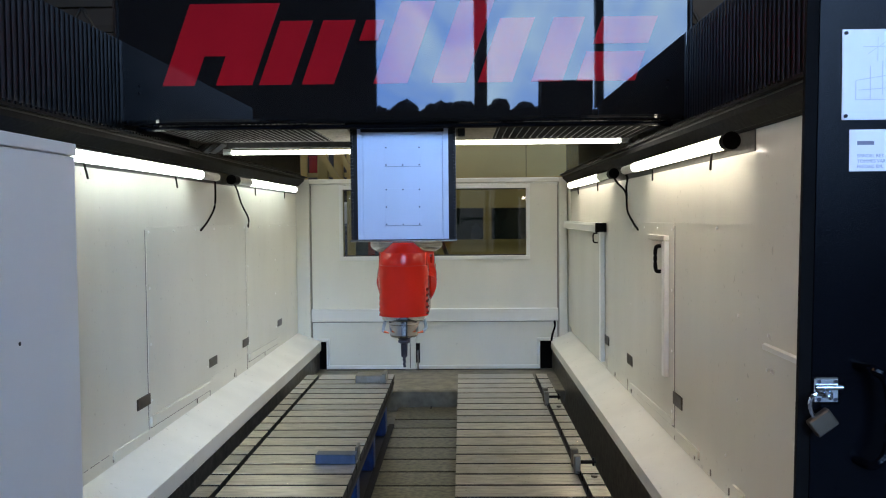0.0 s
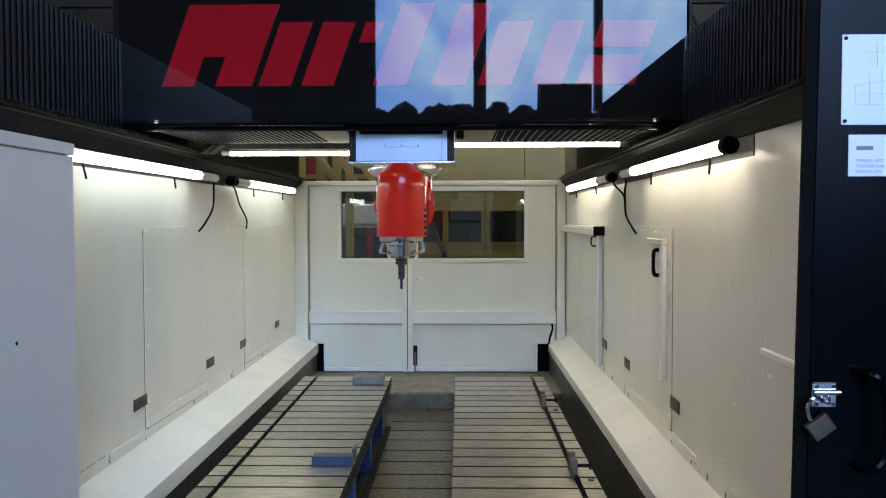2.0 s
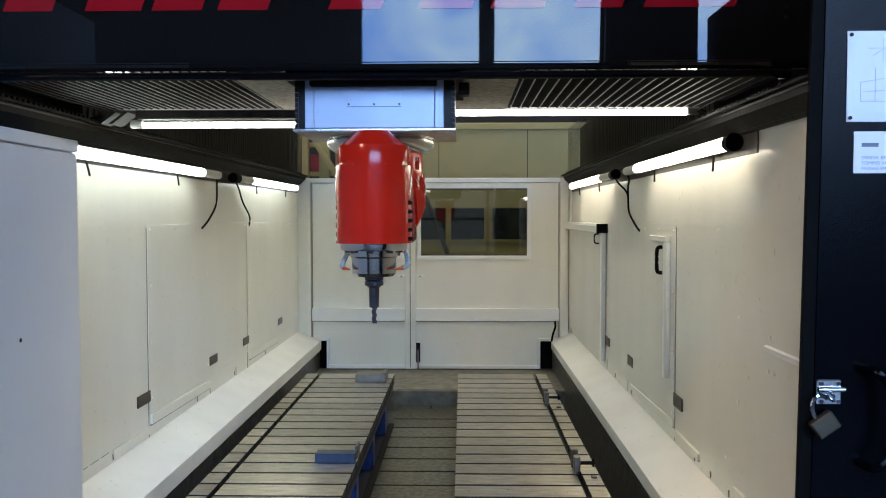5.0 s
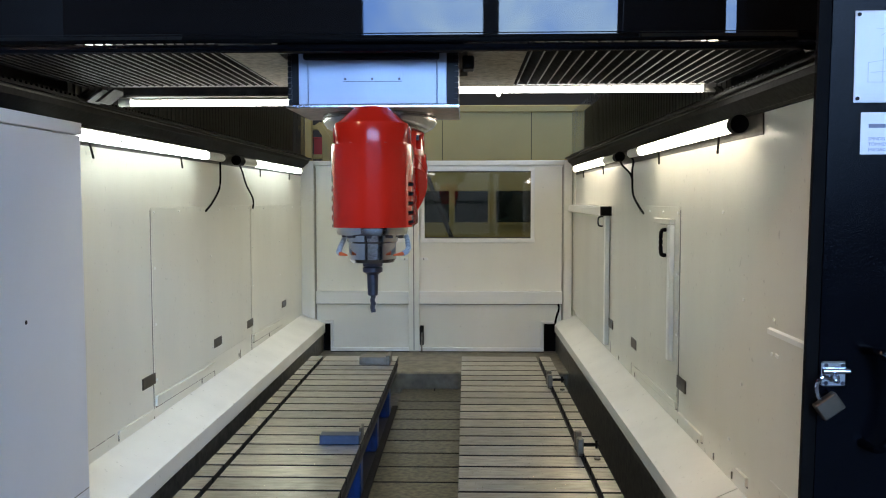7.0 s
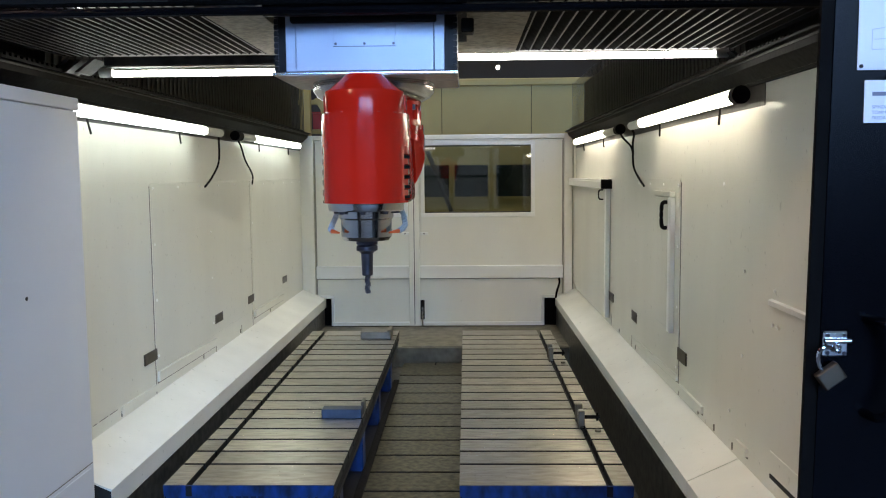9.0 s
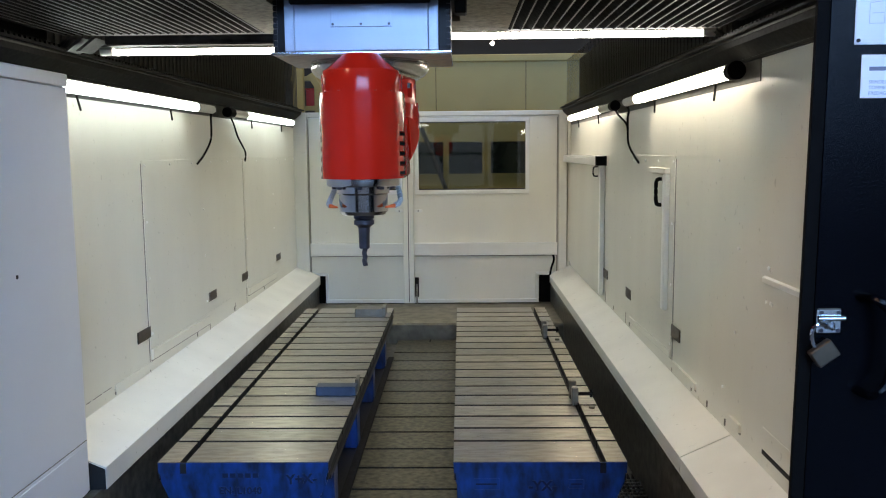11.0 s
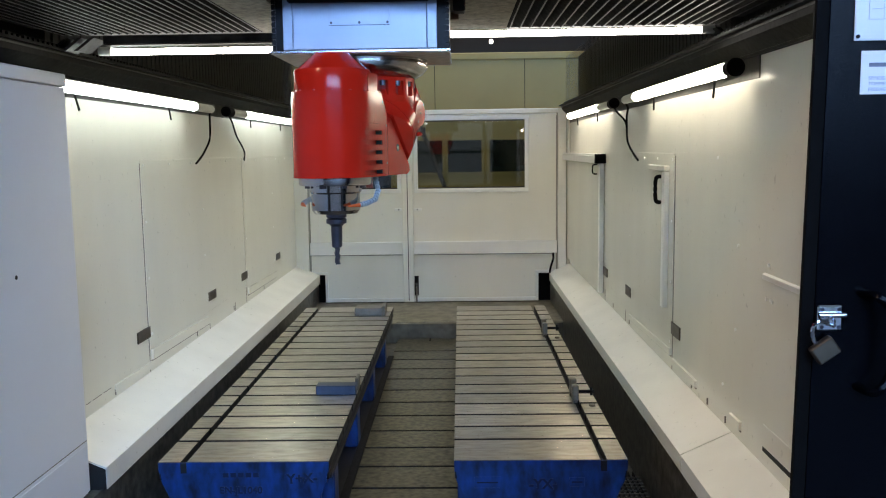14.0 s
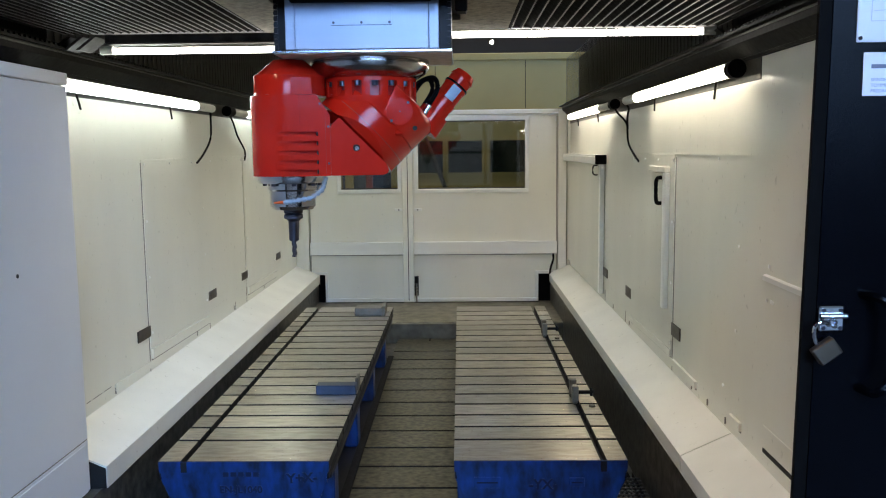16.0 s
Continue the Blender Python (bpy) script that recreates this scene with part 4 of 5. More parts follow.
def gantry():
    g = thing("gantry", "black glossy cross beam with red emblem and lit lamps", "gantry")
    F, B = GANTRY_FRONT, GANTRY_BACK
    x0, x1 = -1.945, 1.355
    part("front_panel", prism([(F, 2.70), (F, 4.1), (F + 0.06, 4.1), (F + 0.06, 2.70), (F + 0.045, 2.675), (F + 0.02, 2.675)], "x", x0 - 0.010, x1 + 0.010, 0.004), BLACK_GLOSS, g, "gloss black front panel")
    part("beam", box(x0, x1, F + 0.07, B - 0.05, 2.70, 4.1, 0.01), BLACK_SHEET, g)
    for xa, xb in ((x0 - 0.035, x0 - 0.012), (x1 + 0.012, x1 + 0.035)):
        part("corner_post", box(xa, xb, F - 0.02, F + 0.06, 2.66, 4.1, 0.006), BLACK_SHEET, g)
    lip = tube([(x0 + 0.06, F + 0.16, 2.662), (x0 + 0.075, F + 0.06, 2.655), (x0 + 0.16, F + 0.015, 2.652), (-1.2, F + 0.01, 2.652), (0.6, F + 0.01, 2.652), (x1 - 0.16, F + 0.015, 2.652), (x1 - 0.075, F + 0.06, 2.655), (x1 - 0.06, F + 0.16, 2.662)], 0.014)
    part("lip", lip, HAMMER, g, "", True)
    # underside: carriage plate with the opening for the ram, roof of pleats on both sides
    bm = box(-0.86, -0.66, F + 0.07, B, UNDER, UNDER + 0.03)
    add_box(bm, 0.05, 0.27, F + 0.07, B, UNDER, UNDER + 0.03)
    add_box(bm, -0.66, 0.05, F + 0.80, B, UNDER, UNDER + 0.03)
    part("carriage_plate", bm, BLOTCH_PLATE, g, "speckled beige underside plate")
    # Black strips added for the shade the beam throws on the ram top.
    part("ram_side_shade", box(-0.64, 0.035, F + 0.072, F + 0.098, 2.648, 2.70, 0.004), BLACK_SHEET, g)
    part("ram_top_shade", box(-0.552, -0.054, F + 0.10, F + 0.13, 2.630, 2.70, 0.004), RUBBER, g, "black strip standing in for shade on the ram top")
    part("bracket", box(0.03, 0.075, F + 0.25, F + 0.33, UNDER - 0.05, UNDER, 0.005), DARK_STEEL, g)
    part("rear_edge", box(x0 + 0.25, x1 - 0.12, B - 0.03, B + 0.03, UNDER + 0.004, UNDER + 0.05, 0.004), PLEAT_EDGE, g)
    for a, b, n, tilt in ((-1.80, -0.87, 26, 0.030), (0.285, 1.24, 21, 0.040)):
        prof = [(0, 0.0), (0.004, 0.0), (tilt * 0.45 + 0.003, 0.014), (tilt, 0.031), (tilt - 0.004, 0.031), (tilt * 0.45, 0.016)]
        if a > 0:
            prof = [(-p, q) for p, q in prof]
        me = mesh_of("pleat", prism(prof, "y", F + 0.07, B - 0.03), PLEAT)
        ed = mesh_of("pleat_edge", prism([(-0.0005, -0.002), (0.0045, -0.002), (0.0045, 0.002), (-0.0005, 0.002)], "y", F + 0.07, B - 0.03), PLEAT_EDGE)
        for i in range(n):
            p = share("pleat", me, g, pose(a + (b - a) * i / (n - 1), 0, UNDER))
            share("pleat_edge", ed, p, pose(0, 0, 0))
    # Black sheet over the pleats, painted as the shade between them.
    part("roof", box(x0, x1, F + 0.07, B - 0.03, UNDER + 0.032, UNDER + 0.034), RECESS_SHADE, g)
    # strip lamps behind the beam
    zl, zr = 2.600, 2.658
    for xa, xb, z in ((-1.66, -0.55, zl), (-0.06, 1.235, zr)):
        c = B + 0.12
        h = part("lamp_housing", prism([(c - 0.05, z + 0.03), (c + 0.05, z + 0.03), (c + 0.05, z + 0.09), (c - 0.05, z + 0.09)], "x", xa, xb, 0.006), PLEAT_EDGE, g)
        part("lamp_tube", rod((xa + 0.02, c - 0.02, z), (xb - 0.01, c - 0.02, z), 0.016), LAMP_STRIP, h, "glowing strip lamp tube", True)
        e = xa if xa < -1 else xb
        part("lamp_end", rod((e - 0.03, c - 0.02, z + 0.005), (e + 0.03, c - 0.02, z + 0.005), 0.022), LAMP_CLEAR, h, "", True)
    for s, x in ((1, -1.68), (-1, 1.25)):
        for i in range(3):
            part("stay", prism([(x - s * 0.06 * i, 2.66), (x - s * (0.06 * i + 0.02), 2.66), (x - s * (0.06 * i + 0.10), 2.60), (x - s * (0.06 * i + 0.08), 2.60)], "y", B + 0.02, B + 0.16), PLEAT_EDGE, g)
    # red emblem, in plain slanted shapes
    e = part("emblem", slanted(-1.70, -1.51, 0.0, 0.474, F), RED_DECAL, g, "red slanted emblem shapes")
    for xa, xb, za, zb in ((-1.385, -1.17, 0.0, 0.474), (-1.51, -1.385, 0.17, 0.474), (-1.13, -0.94, 0.0, 0.37), (-0.88, -0.69, 0.0, 0.37), (-0.63, -0.52, 0.25, 0.37), (-0.46, -0.26, 0.0, 0.474),
                           (-0.12, 0.08, 0.0, 0.474), (0.15, 0.35, 0.0, 0.37), (0.46, 0.64, 0.0, 0.37), (0.72, 1.06, 0.0, 0.17), (0.74, 1.06, 0.215, 0.37)):
        part("emblem_bar", slanted(xa, xb, za, zb, F), RED_DECAL, e)
    for x, z in ((-1.84, 2.86), (-1.84, 2.90), (1.25, 2.86), (1.25, 2.90)):
        part("bolt", rod((x, F - 0.004, z), (x, F + 0.001, z), 0.008, seg=10), DARK_STEEL, g)
    return g


RAM_X, RAM_Y, RAM_Z = -0.303, 1.11, 2.457     # turning axis of the head and lower face of the ram at the start, raised


def ram():
    """Origin on the turning axis, at the lower face."""
    r = thing("spindle_ram", "steel ram with pale blue-grey cover and black bellows", "ram", at=(RAM_X, RAM_Y, RAM_Z))
    part("core", box(-0.275, 0.275, -0.272, 0.25, 0.012, 1.5, 0.004), DARK_STEEL, r)
    part("cover_sheet", box(-0.2386, 0.2386, -0.285, -0.273, 0.014, 1.5, 0.002), RAM_PAINT, r, "pale blue-grey cover sheet")
    for a, b in ((-0.275, -0.2396), (0.2396, 0.275)):
        part("edge_strip", box(a, b, -0.280, -0.2725, 0.014, 1.5, 0.002), RAM_PAINT, r)
    part("foot_plate", box(-0.323, 0.323, -0.288, 0.20, 0.002, 0.012, 0.002), STEEL, r)
    part("lower_face", box(-0.318, 0.318, -0.284, 0.198, 0.0, 0.0018), PALE_CAST, r)
    for z0 in (0.098, 0.455):
        p = part("access_plate", box(-0.108, 0.108, -0.288, -0.2852, z0, z0 + 0.225 if z0 < 0.2 else z0 + 0.30, 0.001), RAM_PAINT, r)
        for x in (-0.1, 0, 0.1):
            for z in (z0 + 0.008, z0 + 0.112, z0 + 0.217):
                if x or z != z0 + 0.112:
                    part("bolt", rod((x, -0.291, z), (x, -0.288, z), 0.0048, seg=8), DARK_TOOL, p)
        bm = box(-0.109, 0.109, -0.2858, -0.2852, z0 - 0.0015, z0)
        part("joint", bm, DARK_STEEL, p)
    for s in (-1, 1):
        part("bellows_core", box(s * 0.2755, s * 0.304, -0.262, 0.19, 0.013, 1.1), BLACK_SHEET, r)
        me = mesh_of("pleat", prism([(s * 0.304, 0.0), (s * 0.3175, 0.001), (s * 0.3192, 0.010), (s * 0.3175, 0.019), (s * 0.304, 0.020)], "y", -0.265, 0.19), BLACK_SHEET)
        for i in range(38):
            share("pleat", me, r, pose(0, 0, 0.014 + 0.0205 * i))
    return r


def milling_head():
    """Origin on the turning axis at the lower face of the ram; the spindle stands before it along -y."""
    h = thing("milling_head", "red universal milling head with a steel end mill", "milling head", at=(RAM_X, RAM_Y, RAM_Z + 0.008))
    part("turning_ring", turned([(0.15, -0.0085), (0.226, -0.0085), (0.229, -0.010), (0.229, -0.018), (0.225, -0.0195), (0.225, -0.0225), (0.229, -0.024), (0.229, -0.040), (0.226, -0.045), (0.212, -0.062), (0.186, -0.077), (0.174, -0.080), (0.1, -0.080)], 72), RING_STEEL, h, "turned steel ring with a bright sheen", True)
    SY = -0.315
    # motor and spindle housing: rounded front, flat flanks
    arc = [(0.149 * math.cos(a), SY + 0.149 * math.sin(a)) for a in [math.pi + math.pi * i / 24 for i in range(25)]]
    prof = arc + [(0.149, -0.29), (-0.149, -0.29)]
    part("housing", prism(prof, "z", -0.258, -0.147), RED, h, "red painted spindle housing", True)
    nose_arc = [p for p in arc if p[1] < -0.362]
    part("lower_housing", prism(nose_arc + [(0.122, -0.2245), (-0.122, -0.2245)], "z", -0.448, -0.258), RED, h, "", True)
    back = [(-0.2895, -0.148), (-0.226, -0.148), (-0.178, -0.222), (-0.178, -0.447), (-0.2225, -0.448), (-0.2225, -0.2582), (-0.2895, -0.2582)]
    part("rear_housing", prism(back, "x", -0.1488, 0.1488), RED, h)
    part("upper_band", turned([(0.05, -0.1466), (0.137, -0.1466), (0.137, -0.073), (0.135, -0.070), (0.05, -0.070)], 64, 0, SY), RED, h, "", True)
    part("cap", turned([(0.05, -0.0699), (0.132, -0.0699), (0.066, -0.014), (0.062, -0.011), (0.02, -0.011)], 64, 0, SY), RED, h, "", True)
    sc = mesh_of("screw", rod((0, 0, 0), (0, 0, 0.003), 0.0045, seg=8), RED_DARK)
    for i in range(7):
        a = math.pi + math.pi * (i + 0.5) / 7
        share("screw", sc, h, pose(0.143 * math.cos(a), SY + 0.143 * math.sin(a), -0.147))
    # sunk louvres on both flanks: bars between grooves that deepen backwards
    side = [nose_arc[-1]] + [p for p in arc if p[0] > 0 and p[1] >= -0.362] + [(0.149, -0.2225), (0.122, -0.2245)]
    edges = [-0.4479] + [v for i in range(5) for v in (-0.4395 + 0.0353 * i, -0.4235 + 0.0353 * i)] + [-0.2586]
    for s in (-1, 1):
        for i in range(6):
            part("louvre_bar", prism([(s * x, y) for x, y in side], "z", edges[2 * i], edges[2 * i + 1]), RED, h)
        for i in range(5):
            part("louvre_opening", box(s * 0.125, s * 0.1475, -0.2275, -0.2245, edges[2 * i + 1] + 0.002, edges[2 * i + 2] - 0.002), RECESS_SHADE, h)
    # lower wedge that carries the housing, cut off along the slanted swivel plane
    wedge = [(-0.1775, -0.447), (0.024, -0.447), (0.044, -0.436), (0.036, -0.409), (-0.143, -0.230), (-0.1775, -0.262)]
    part("wedge", prism(wedge, "x", -0.149, 0.149, 0.004), RED, h)
    k = math.sqrt(0.5)
    c, u, v = Vector((0, -0.065, -0.308)), Vector((0, k, k)), Vector((0, k, -k))

    def ring_of(bm, r, rise, seg=72):
        """Points round the swivel axis; rise gives the height over the swivel plane from the side offset."""
        out = []
        for i in range(seg):
            x, w = r * math.cos(2 * math.pi * i / seg), r * math.sin(2 * math.pi * i / seg)
            out.append(bm.verts.new(Vector((x, 0, 0)) + c + v * w + u * rise(abs(x))))
        return out

    # swivel disc: round, its sides cut back obliquely down to the flanks of the wedge
    R = 0.191
    bm = bmesh.new()
    low = ring_of(bm, R, lambda x: max(0.0, (x - 0.149) / (R - 0.149)) * 0.040 + 0.001)
    top = ring_of(bm, R, lambda x: 0.0515)
    n = len(low)
    for i in range(n):
        bm.faces.new((low[i], low[(i + 1) % n], top[(i + 1) % n], top[i]))
    bm.faces.new(top)
    right = [i for i in range(-n // 2, n // 2) if low[i].co.x > 0.148]
    left = [i for i in range(n) if low[i].co.x < -0.148]
    bm.faces.new([low[i] for i in right])
    bm.faces.new([low[i] for i in left])
    upper = [i for i in range(n) if right[-1] <= i <= left[0]]
    lower = [i % n for i in range(left[-1], right[0] % n + 1)]
    bm.faces.new([low[i] for i in upper] + [low[i] for i in lower])
    part("swivel_disc", bm, RED, h, "", True)
    part("joint_line", rod(c + u * 0.050, c + u * 0.056, 0.1885, 0.1885, 72), RED_DARK, h)
    bm = rod(c + u * 0.0545, c + u * 0.112, 0.1915, 0.1915, 72)
    part("swivel_body", bm, RED, h, "", True)
    part("swivel_rim", rod(c + u * 0.112, c + u * 0.1205, 0.1915, 0.184, 72), RED, h, "", True)
    # gear case over the swivel: round at the back, flat on the sides and towards the neck
    bm = bmesh.new()
    rings = []
    for up, inner, grow in ((0.119, -0.005, 1.0), (0.218, -0.038, 1.03), (0.234, -0.043, 0.99), (0.243, -0.034, 0.92)):
        r, half = 0.1905 * grow, 0.174 * min(1.0, grow)
        start = math.asin(min(1.0, math.sqrt(max(0.0, 1 - (half / r) ** 2))))
        sec = [(half, inner), (half, r * math.sin(start))]
        sec += [(r * math.cos(q), r * math.sin(q)) for q in [start + (math.pi - 2 * start) * i / 28 for i in range(1, 28)]]
        sec += [(-half, r * math.sin(start)), (-half, inner)]
        rings.append([bm.verts.new(Vector((x, 0, 0)) + c + v * w + u * up) for x, w in sec])
    for lo, hi in zip(rings, rings[1:]):
        for i in range(len(lo)):
            j = (i + 1) % len(lo)
            bm.faces.new((lo[i], lo[j], hi[j], hi[i]))
    bm.faces.new(rings[0])
    bm.faces.new(rings[-1])
    part("gear_case", bm, RED, h, "", True)
    # neck under the ring: bolts stand in pockets between pillars
    part("neck_core", turned([(0.10, -0.0805), (0.152, -0.0805), (0.152, -0.155), (0.10, -0.15)], 48), RED_DARK, h, "", True)
    part("neck_flange", turned([(0.10, -0.0802), (0.178, -0.0802), (0.178, -0.094), (0.10, -0.094)], 64), RED, h, "", True)
    part("neck", turned([(0.15, -0.149), (0.178, -0.149), (0.178, -0.185), (0.165, -0.25), (0.10, -0.30)], 64), RED, h, "", True)
    pillar = [(r * math.cos(radians(a)), r * math.sin(radians(a))) for r, rng in ((0.1775, range(-5, 6, 2)), (0.150, range(5, -6, -2))) for a in rng]
    pil = mesh_of("pillar", prism(pillar, "z", -0.1492, -0.0938), RED)
    head = bmesh.new()
    add_rod(head, (0.166, 0, -0.112), (0.166, 0, -0.0935), 0.011, seg=12)
    bolt = mesh_of("bolt", head, DARK_TOOL)
    for i in range(16):
        share("pillar", pil, h, pose(0, 0, 0, 0, 0, 22.5 * i + 8))
        share("bolt", bolt, h, pose(0, 0, 0, 0, 0, 22.5 * i - 3.25))
    for s in (-1, 1):
        part("cover_tab", box(s * 0.1200, s * 0.1410, -0.320, -0.241, -0.1464, -0.082, 0.001), RED, h)
        part("tab_shelf", box(s * 0.1412, s * 0.1480, -0.330, -0.229, -0.1466, -0.1440), RED, h)
        part("flank_joint", box(s * 0.1485, s * 0.1494, -0.1785, -0.1772, -0.44, -0.262), RED_DARK, h)
        part("hatch_joint", box(s * 0.1482, s * 0.1492, -0.1955, -0.1945, -0.44, -0.23), RED_DARK, h)
        for y, z in ((-0.185, -0.264), (-0.185, -0.401), (-0.215, -0.180)):
            part("screw", rod((s * 0.148, y, z), (s * 0.1498, y, z), 0.0045, seg=8), DARK_TOOL, h)
    part("cap_joint", turned([(0.10, -0.1469), (0.1405, -0.1469), (0.1405, -0.1467), (0.10, -0.1467)], 64, 0, SY), RED_DARK, h)
    # round side covers on the gear case
    cc = c + v * 0.034 + u * 0.172
    for s in (-1, 1):
        dc = part("side_cover", rod(cc + Vector((s * 0.15, 0, 0)), cc + Vector((s * 0.182, 0, 0)), 0.052, 0.050, 48), RED, h, "", True)
        for ay, az in ((0.032, 0.034), (-0.032, -0.034), (0.0, 0.0)):
            part("screw", rod(cc + Vector((s * 0.1815, ay, az)), cc + Vector((s * 0.1835, ay, az)), 0.0055 if ay else 0.003), DARK_TOOL, dc)
        hb = part("flank_hole", rod((s * 0.1485, -0.081, -0.344), (s * 0.1500, -0.081, -0.344), 0.0135), RECESS_SHADE, h)
        part("hole_plug", rod((s * 0.1500, -0.080, -0.346), (s * 0.1504, -0.080, -0.346), 0.008), STEEL, hb)
        part("case_hole", rod(cc + Vector((s * 0.1755, 0.058, -0.062)), cc + Vector((s * 0.1768, 0.058, -0.062)), 0.009), RECESS_SHADE, h)
        part("case_lug", box(s * 0.150, s * 0.186, 0.060, 0.095, -0.300, -0.285, 0.006), RED, h)
    # tilting-axis drive that leans up at the back
    m0 = Vector((0, 0.235, -0.232))
    v = Vector((0, 0.64, 0.77)).normalized()
    mt = part("drive_motor", rod(m0, m0 + v * 0.205, 0.047, 0.047, 32), RED, h, "red drive motor", True)
    for a in (0.075, 0.155):
        part("motor_rim", rod(m0 + v * a, m0 + v * (a + 0.018), 0.0495, 0.0495, 32), RED, mt, "", True)
    part("cable_band", rod(m0 + v * 0.165, m0 + v * 0.173, 0.0515, 0.0515, 32), RUBBER, mt)
    part("collar", rod(m0 - v * 0.05, m0 + v * 0.03, 0.066, 0.060, 32), RED, mt, "", True)
    part("end_cap", rod(m0 + v * 0.205, m0 + v * 0.230, 0.051, 0.040, 32), RED, mt, "", True)
    bm = bmesh.new()
    add_box(bm, -0.03, 0.03, -0.02, 0.02, 0.0, 0.004, 0.0, Matrix.Translation(m0 + v * 0.13 + Vector((0.050, 0, 0))) @ Matrix.Rotation(radians(90), 4, "Y") @ Matrix.Rotation(radians(-40), 4, "Z"))
    part("type_plate", bm, HOSE, mt)
    for k, dx in enumerate((-0.03, 0.03)):
        part("cable", tube([(dx, 0.165, -0.13), (dx, 0.20, -0.085), (dx * 1.4, 0.245, -0.075), (dx * 1.6, 0.255, -0.12), (dx * 1.6, 0.215, -0.185), (dx * 1.4, 0.20, -0.22)], 0.010), RUBBER, h, "black looped cable", True)
    part("connector", rod((0.045, 0.195, -0.225), (0.048, 0.222, -0.18), 0.013), CHROME, h, "", True)
    # spindle nose, holder and cutter
    part("nose_collar", turned([(0.131, -0.448), (0.131, -0.470), (0.127, -0.476), (0.08, -0.476)], 48, 0, SY), STEEL, h, "bright steel nose collar", True)
    part("nose", turned([(0.094, -0.476), (0.094, -0.50), (0.088, -0.506), (0.088, -0.565), (0.078, -0.578), (0.05, -0.578)], 40, 0, SY), STEEL, h, "", True)
    for k in range(8):
        a = 2 * math.pi * k / 8
        part("nose_bolt", rod((0.105 * math.cos(a), SY + 0.105 * math.sin(a), -0.486), (0.105 * math.cos(a), SY + 0.105 * math.sin(a), -0.474), 0.009, seg=10), DARK_TOOL, h)
    tool = part("tool_holder", turned([(0.03, -0.576), (0.037, -0.580), (0.037, -0.592), (0.031, -0.596), (0.037, -0.600), (0.037, -0.614), (0.026, -0.620), (0.021, -0.626), (0.019, -0.700), (0.014, -0.704)], 32, 0, SY), DARK_TOOL, h, "dark steel tool holder", True)
    bm = bmesh.new()
    for k in range(10):
        z = -0.702 - 0.0064 * k
        sec = [(0.0105 * math.cos(a), SY + 0.0105 * math.sin(a)) for a in [radians(28 * k) + 2 * math.pi * i / 3 for i in range(3)]]
        lo, hi = [bm.verts.new((x, y, z)) for x, y in sec], [bm.verts.new((x, y, z - 0.0064)) for x, y in sec]
        for i in range(3):
            bm.faces.new((lo[i], lo[(i + 1) % 3], hi[(i + 1) % 3], hi[i]))
        bm.faces.new(lo)
        bm.faces.new(hi)
    add_rod(bm, (0, SY, -0.70), (0, SY, -0.765), 0.0075, seg=10)
    part("cutter", bm, DARK_TOOL, tool, "fluted end mill")
    # coolant hoses
    for s in (-1, 1):
        pts = [(s * 0.105, SY + 0.12, -0.455), (s * 0.122, SY + 0.105, -0.50), (s * 0.130, SY + 0.06, -0.53), (s * 0.126, SY, -0.54), (s * 0.114, SY - 0.04, -0.545)]
        bm = bmesh.new()
        for p, q in zip(pts, pts[1:]):
            p, q = Vector(p), Vector(q)
            for k in range(3):
                add_rod(bm, p.lerp(q, k / 3), p.lerp(q, (k + 0.55) / 3), 0.0105, 0.0095, seg=10)
                add_rod(bm, p.lerp(q, (k + 0.5) / 3), p.lerp(q, (k + 1.05) / 3), 0.0062, 0.0062, seg=10)
        hs = part("coolant_hose", bm, HOSE, h, "jointed grey coolant hose", True)
        part("nozzle", rod(pts[-1], (s * 0.085, SY - 0.075, -0.548), 0.0075, 0.003), ORANGE, hs, "orange nozzle", True)
    return h


# ---------------------------------------------------------------- side bellows: rigid plates that spread and close
def way_bellows(x, s, label, half=0.029, n=60):
    b = thing("way_bellows", label, "bellows", "rail bellows", at=(x, 0, 0))
    me = mesh_of("pleat", prism([(0.0, -half), (-s * half * 0.2, half), (-s * (half * 0.2 + 0.0015), half), (-s * 0.0015, -half)], "z", 2.645, 3.165), BLACK_SHEET)
    return b, [share("pleat", me, b, pose(0, 0, 0)) for i in range(n)]


hall()
west_wall()
east_wall()
aprons()
white_panel()
back_doors()
wall_lamps()
front_door()
loose_blocks()
GANTRY, RAM, HEAD = gantry(), ram(), milling_head()
FRONT_BELLOWS = [way_bellows(-1.93, 1, "black pleated rail cover in front of the gantry"), way_bellows(1.34, -1, "black pleated rail cover in front of the gantry")]
REAR_BELLOWS = [way_bellows(-1.90, 1, "black pleated rail cover behind the gantry", 0.046, 80), way_bellows(1.31, -1, "black pleated rail cover behind the gantry", 0.046, 80)]
tables()

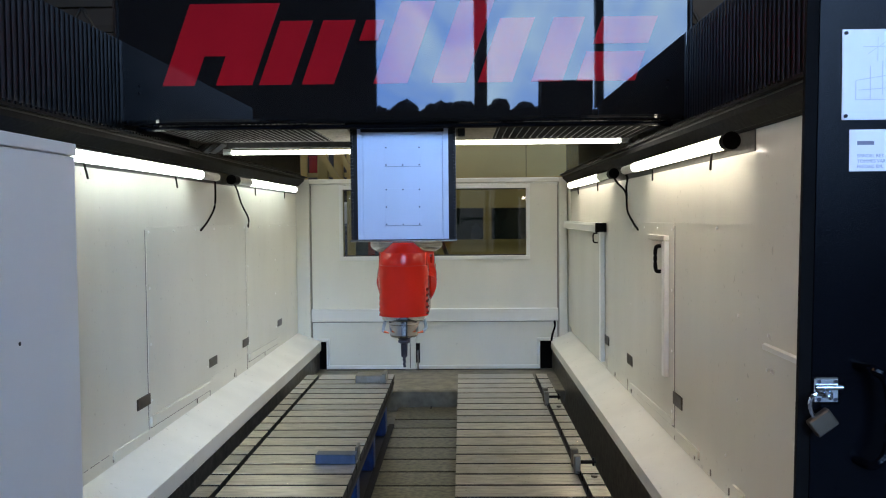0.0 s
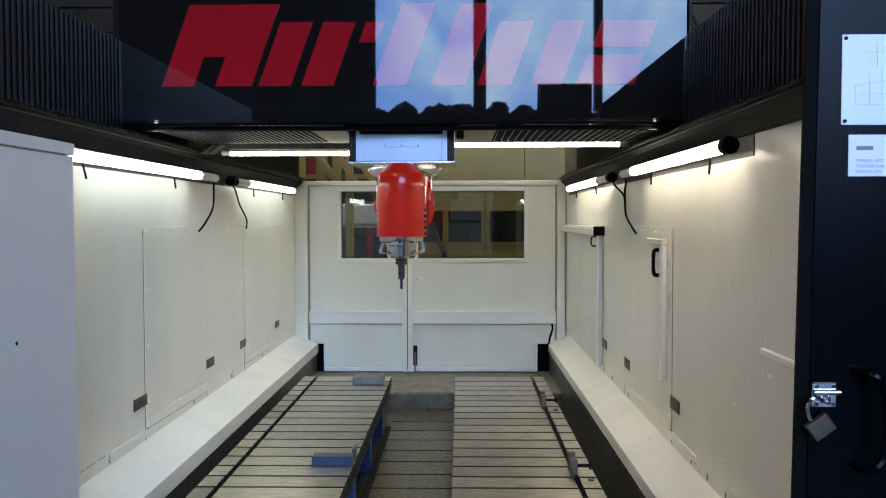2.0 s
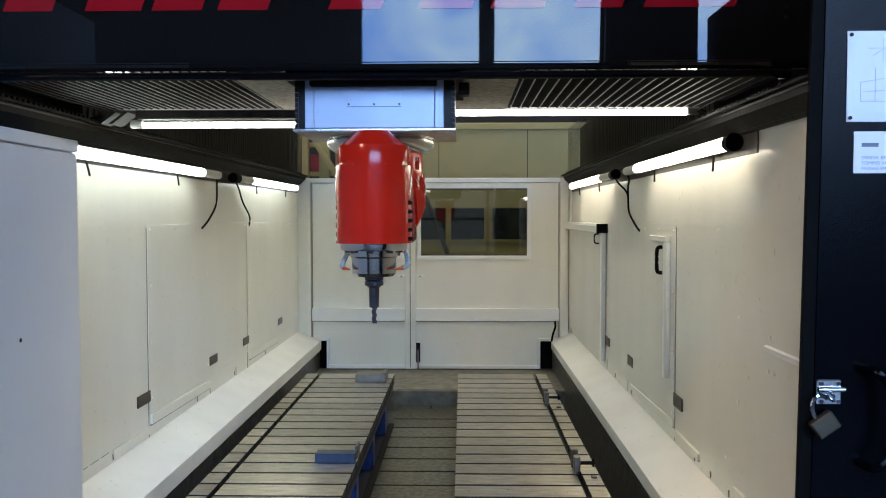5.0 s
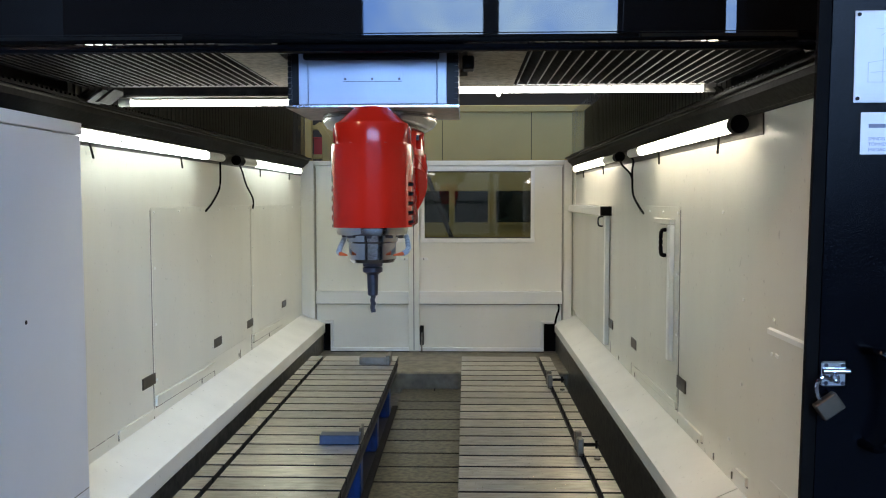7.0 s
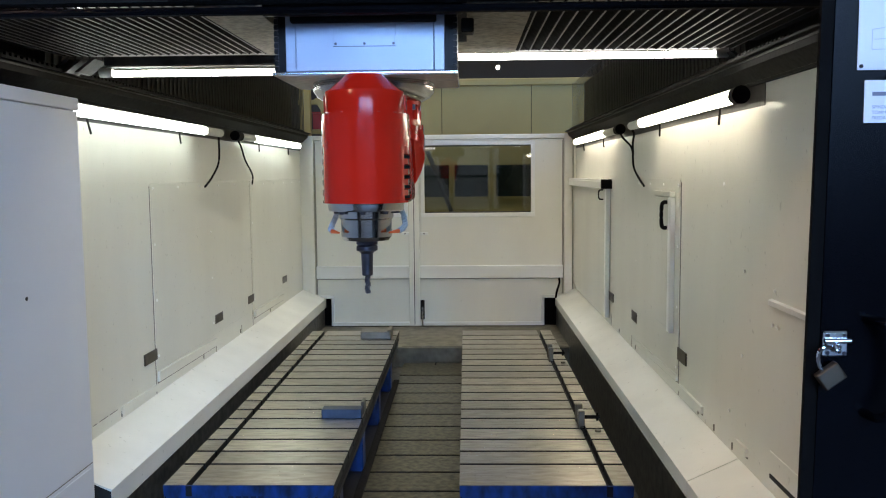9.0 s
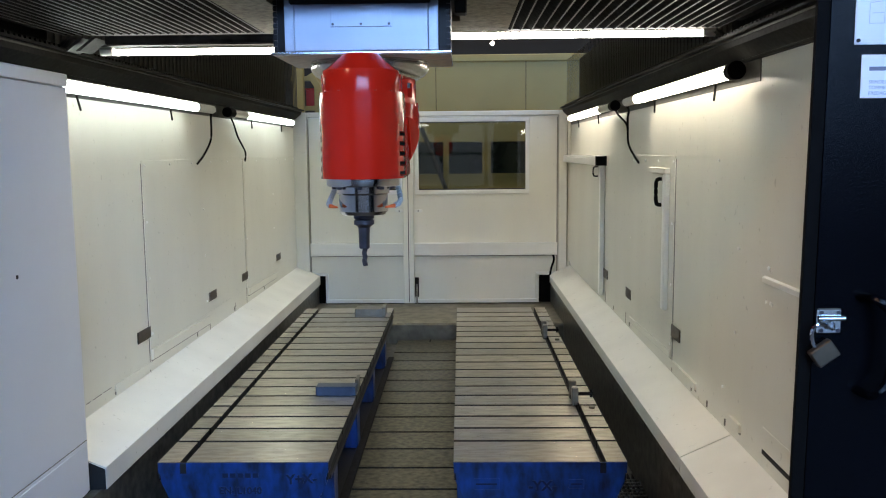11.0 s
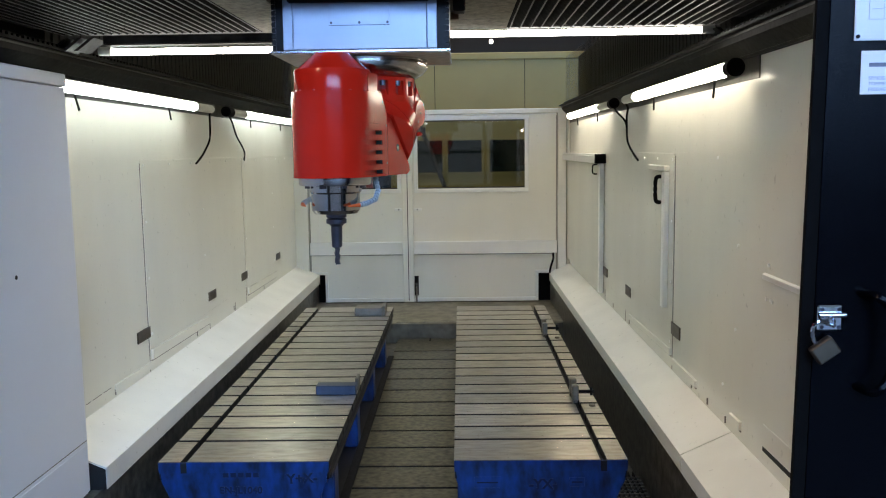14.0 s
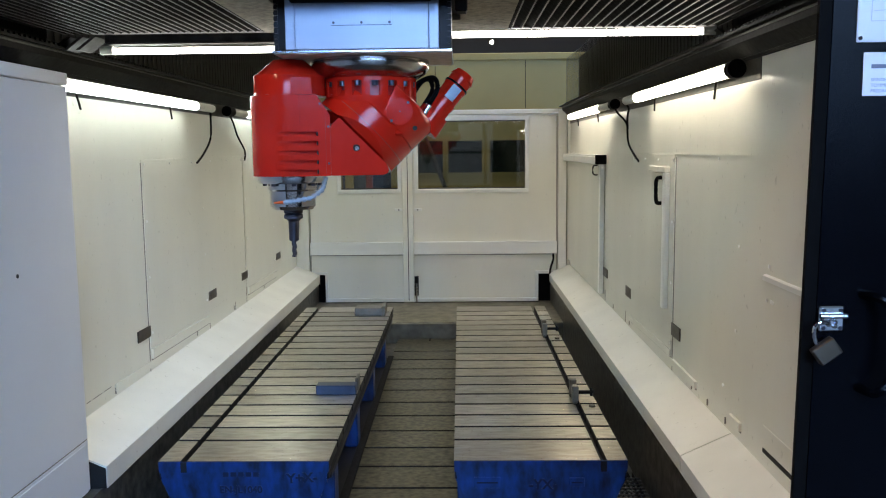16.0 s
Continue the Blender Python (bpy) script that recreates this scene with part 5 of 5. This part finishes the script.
# seconds, travel of the gantry, height of the ram below its raised stand, turn of the head
TRAVEL = [
    (0.0, 0.0, -0.486, 0), (0.4, 0.0, -0.483, 0), (0.5, 0.0, -0.463, 0), (0.6, 0.0, -0.417, 0), (0.7, 0.0, -0.358, 0), (0.8, 0.0, -0.265, 0), (0.9, 0.0, -0.169, 0),
    (1.0, 0.0, -0.096, 0), (1.1, 0.0, -0.040, 0), (1.2, 0.0, -0.012, 0), (1.4, 0.0, 0.0, 0), (3.0, 0.0, 0.0, 0), (3.2, -0.13, 0.0, 0), (3.4, -0.31, 0.0, 0), (3.5, -0.42, 0.0, 0),
    (3.6, -0.59, 0.0, 0), (3.8, -0.95, 0.0, 0), (4.0, -1.31, 0.0, 0), (4.2, -1.53, 0.0, 0), (4.5, -1.70, 0.0, 0), (5.2, -1.76, 0.0, 0), (6.0, -1.785, 0.0, 0), (6.5, -1.845, 0.0, 0),
    (7.0, -1.955, 0.0, 0), (7.5, -2.07, 0.0, 0), (8.0, -2.185, 0.0, 0), (8.5, -2.21, 0.0, 0), (9.0, -2.14, 0.0, 0), (9.6, -2.03, 0.0, 0), (10.4, -2.005, 0.0, 0), (11.5, -2.005, 0.0, 0),
    (13.4, -2.005, 0.0, 0), (13.6, -2.005, 0.0, 4), (14.0, -2.005, 0.0, 18.5), (14.5, -2.005, 0.0, 36), (15.0, -2.005, 0.0, 52), (15.5, -2.005, 0.0, 66), (16.0, -2.005, 0.0, 76),
]


def motions():
    walk(GANTRY, [(t, pose(0, y, 0)) for t, y, z, a in TRAVEL])
    walk(RAM, [(t, pose(RAM_X, RAM_Y + y, RAM_Z + z)) for t, y, z, a in TRAVEL])
    walk(HEAD, [(t, pose(RAM_X, RAM_Y + y, RAM_Z + z + 0.008, 0, 0, -a)) for t, y, z, a in TRAVEL])
    rows = [r for r in TRAVEL if r[0] in (0.0, 1.4, 16.0) or 2.9 < r[0] < 11.6]
    for sets, near, far in ((FRONT_BELLOWS, GANTRY_FRONT, -2.4), (REAR_BELLOWS, GANTRY_BACK, BACK)):
        for _, pleats in sets:
            n = len(pleats)
            for i, p in enumerate(pleats):
                k = (i + 0.5) / n
                walk(p, [(t, pose(0, (near + y) * (1 - k) + far * k, 0)) for t, y, z, a in rows])


motions()
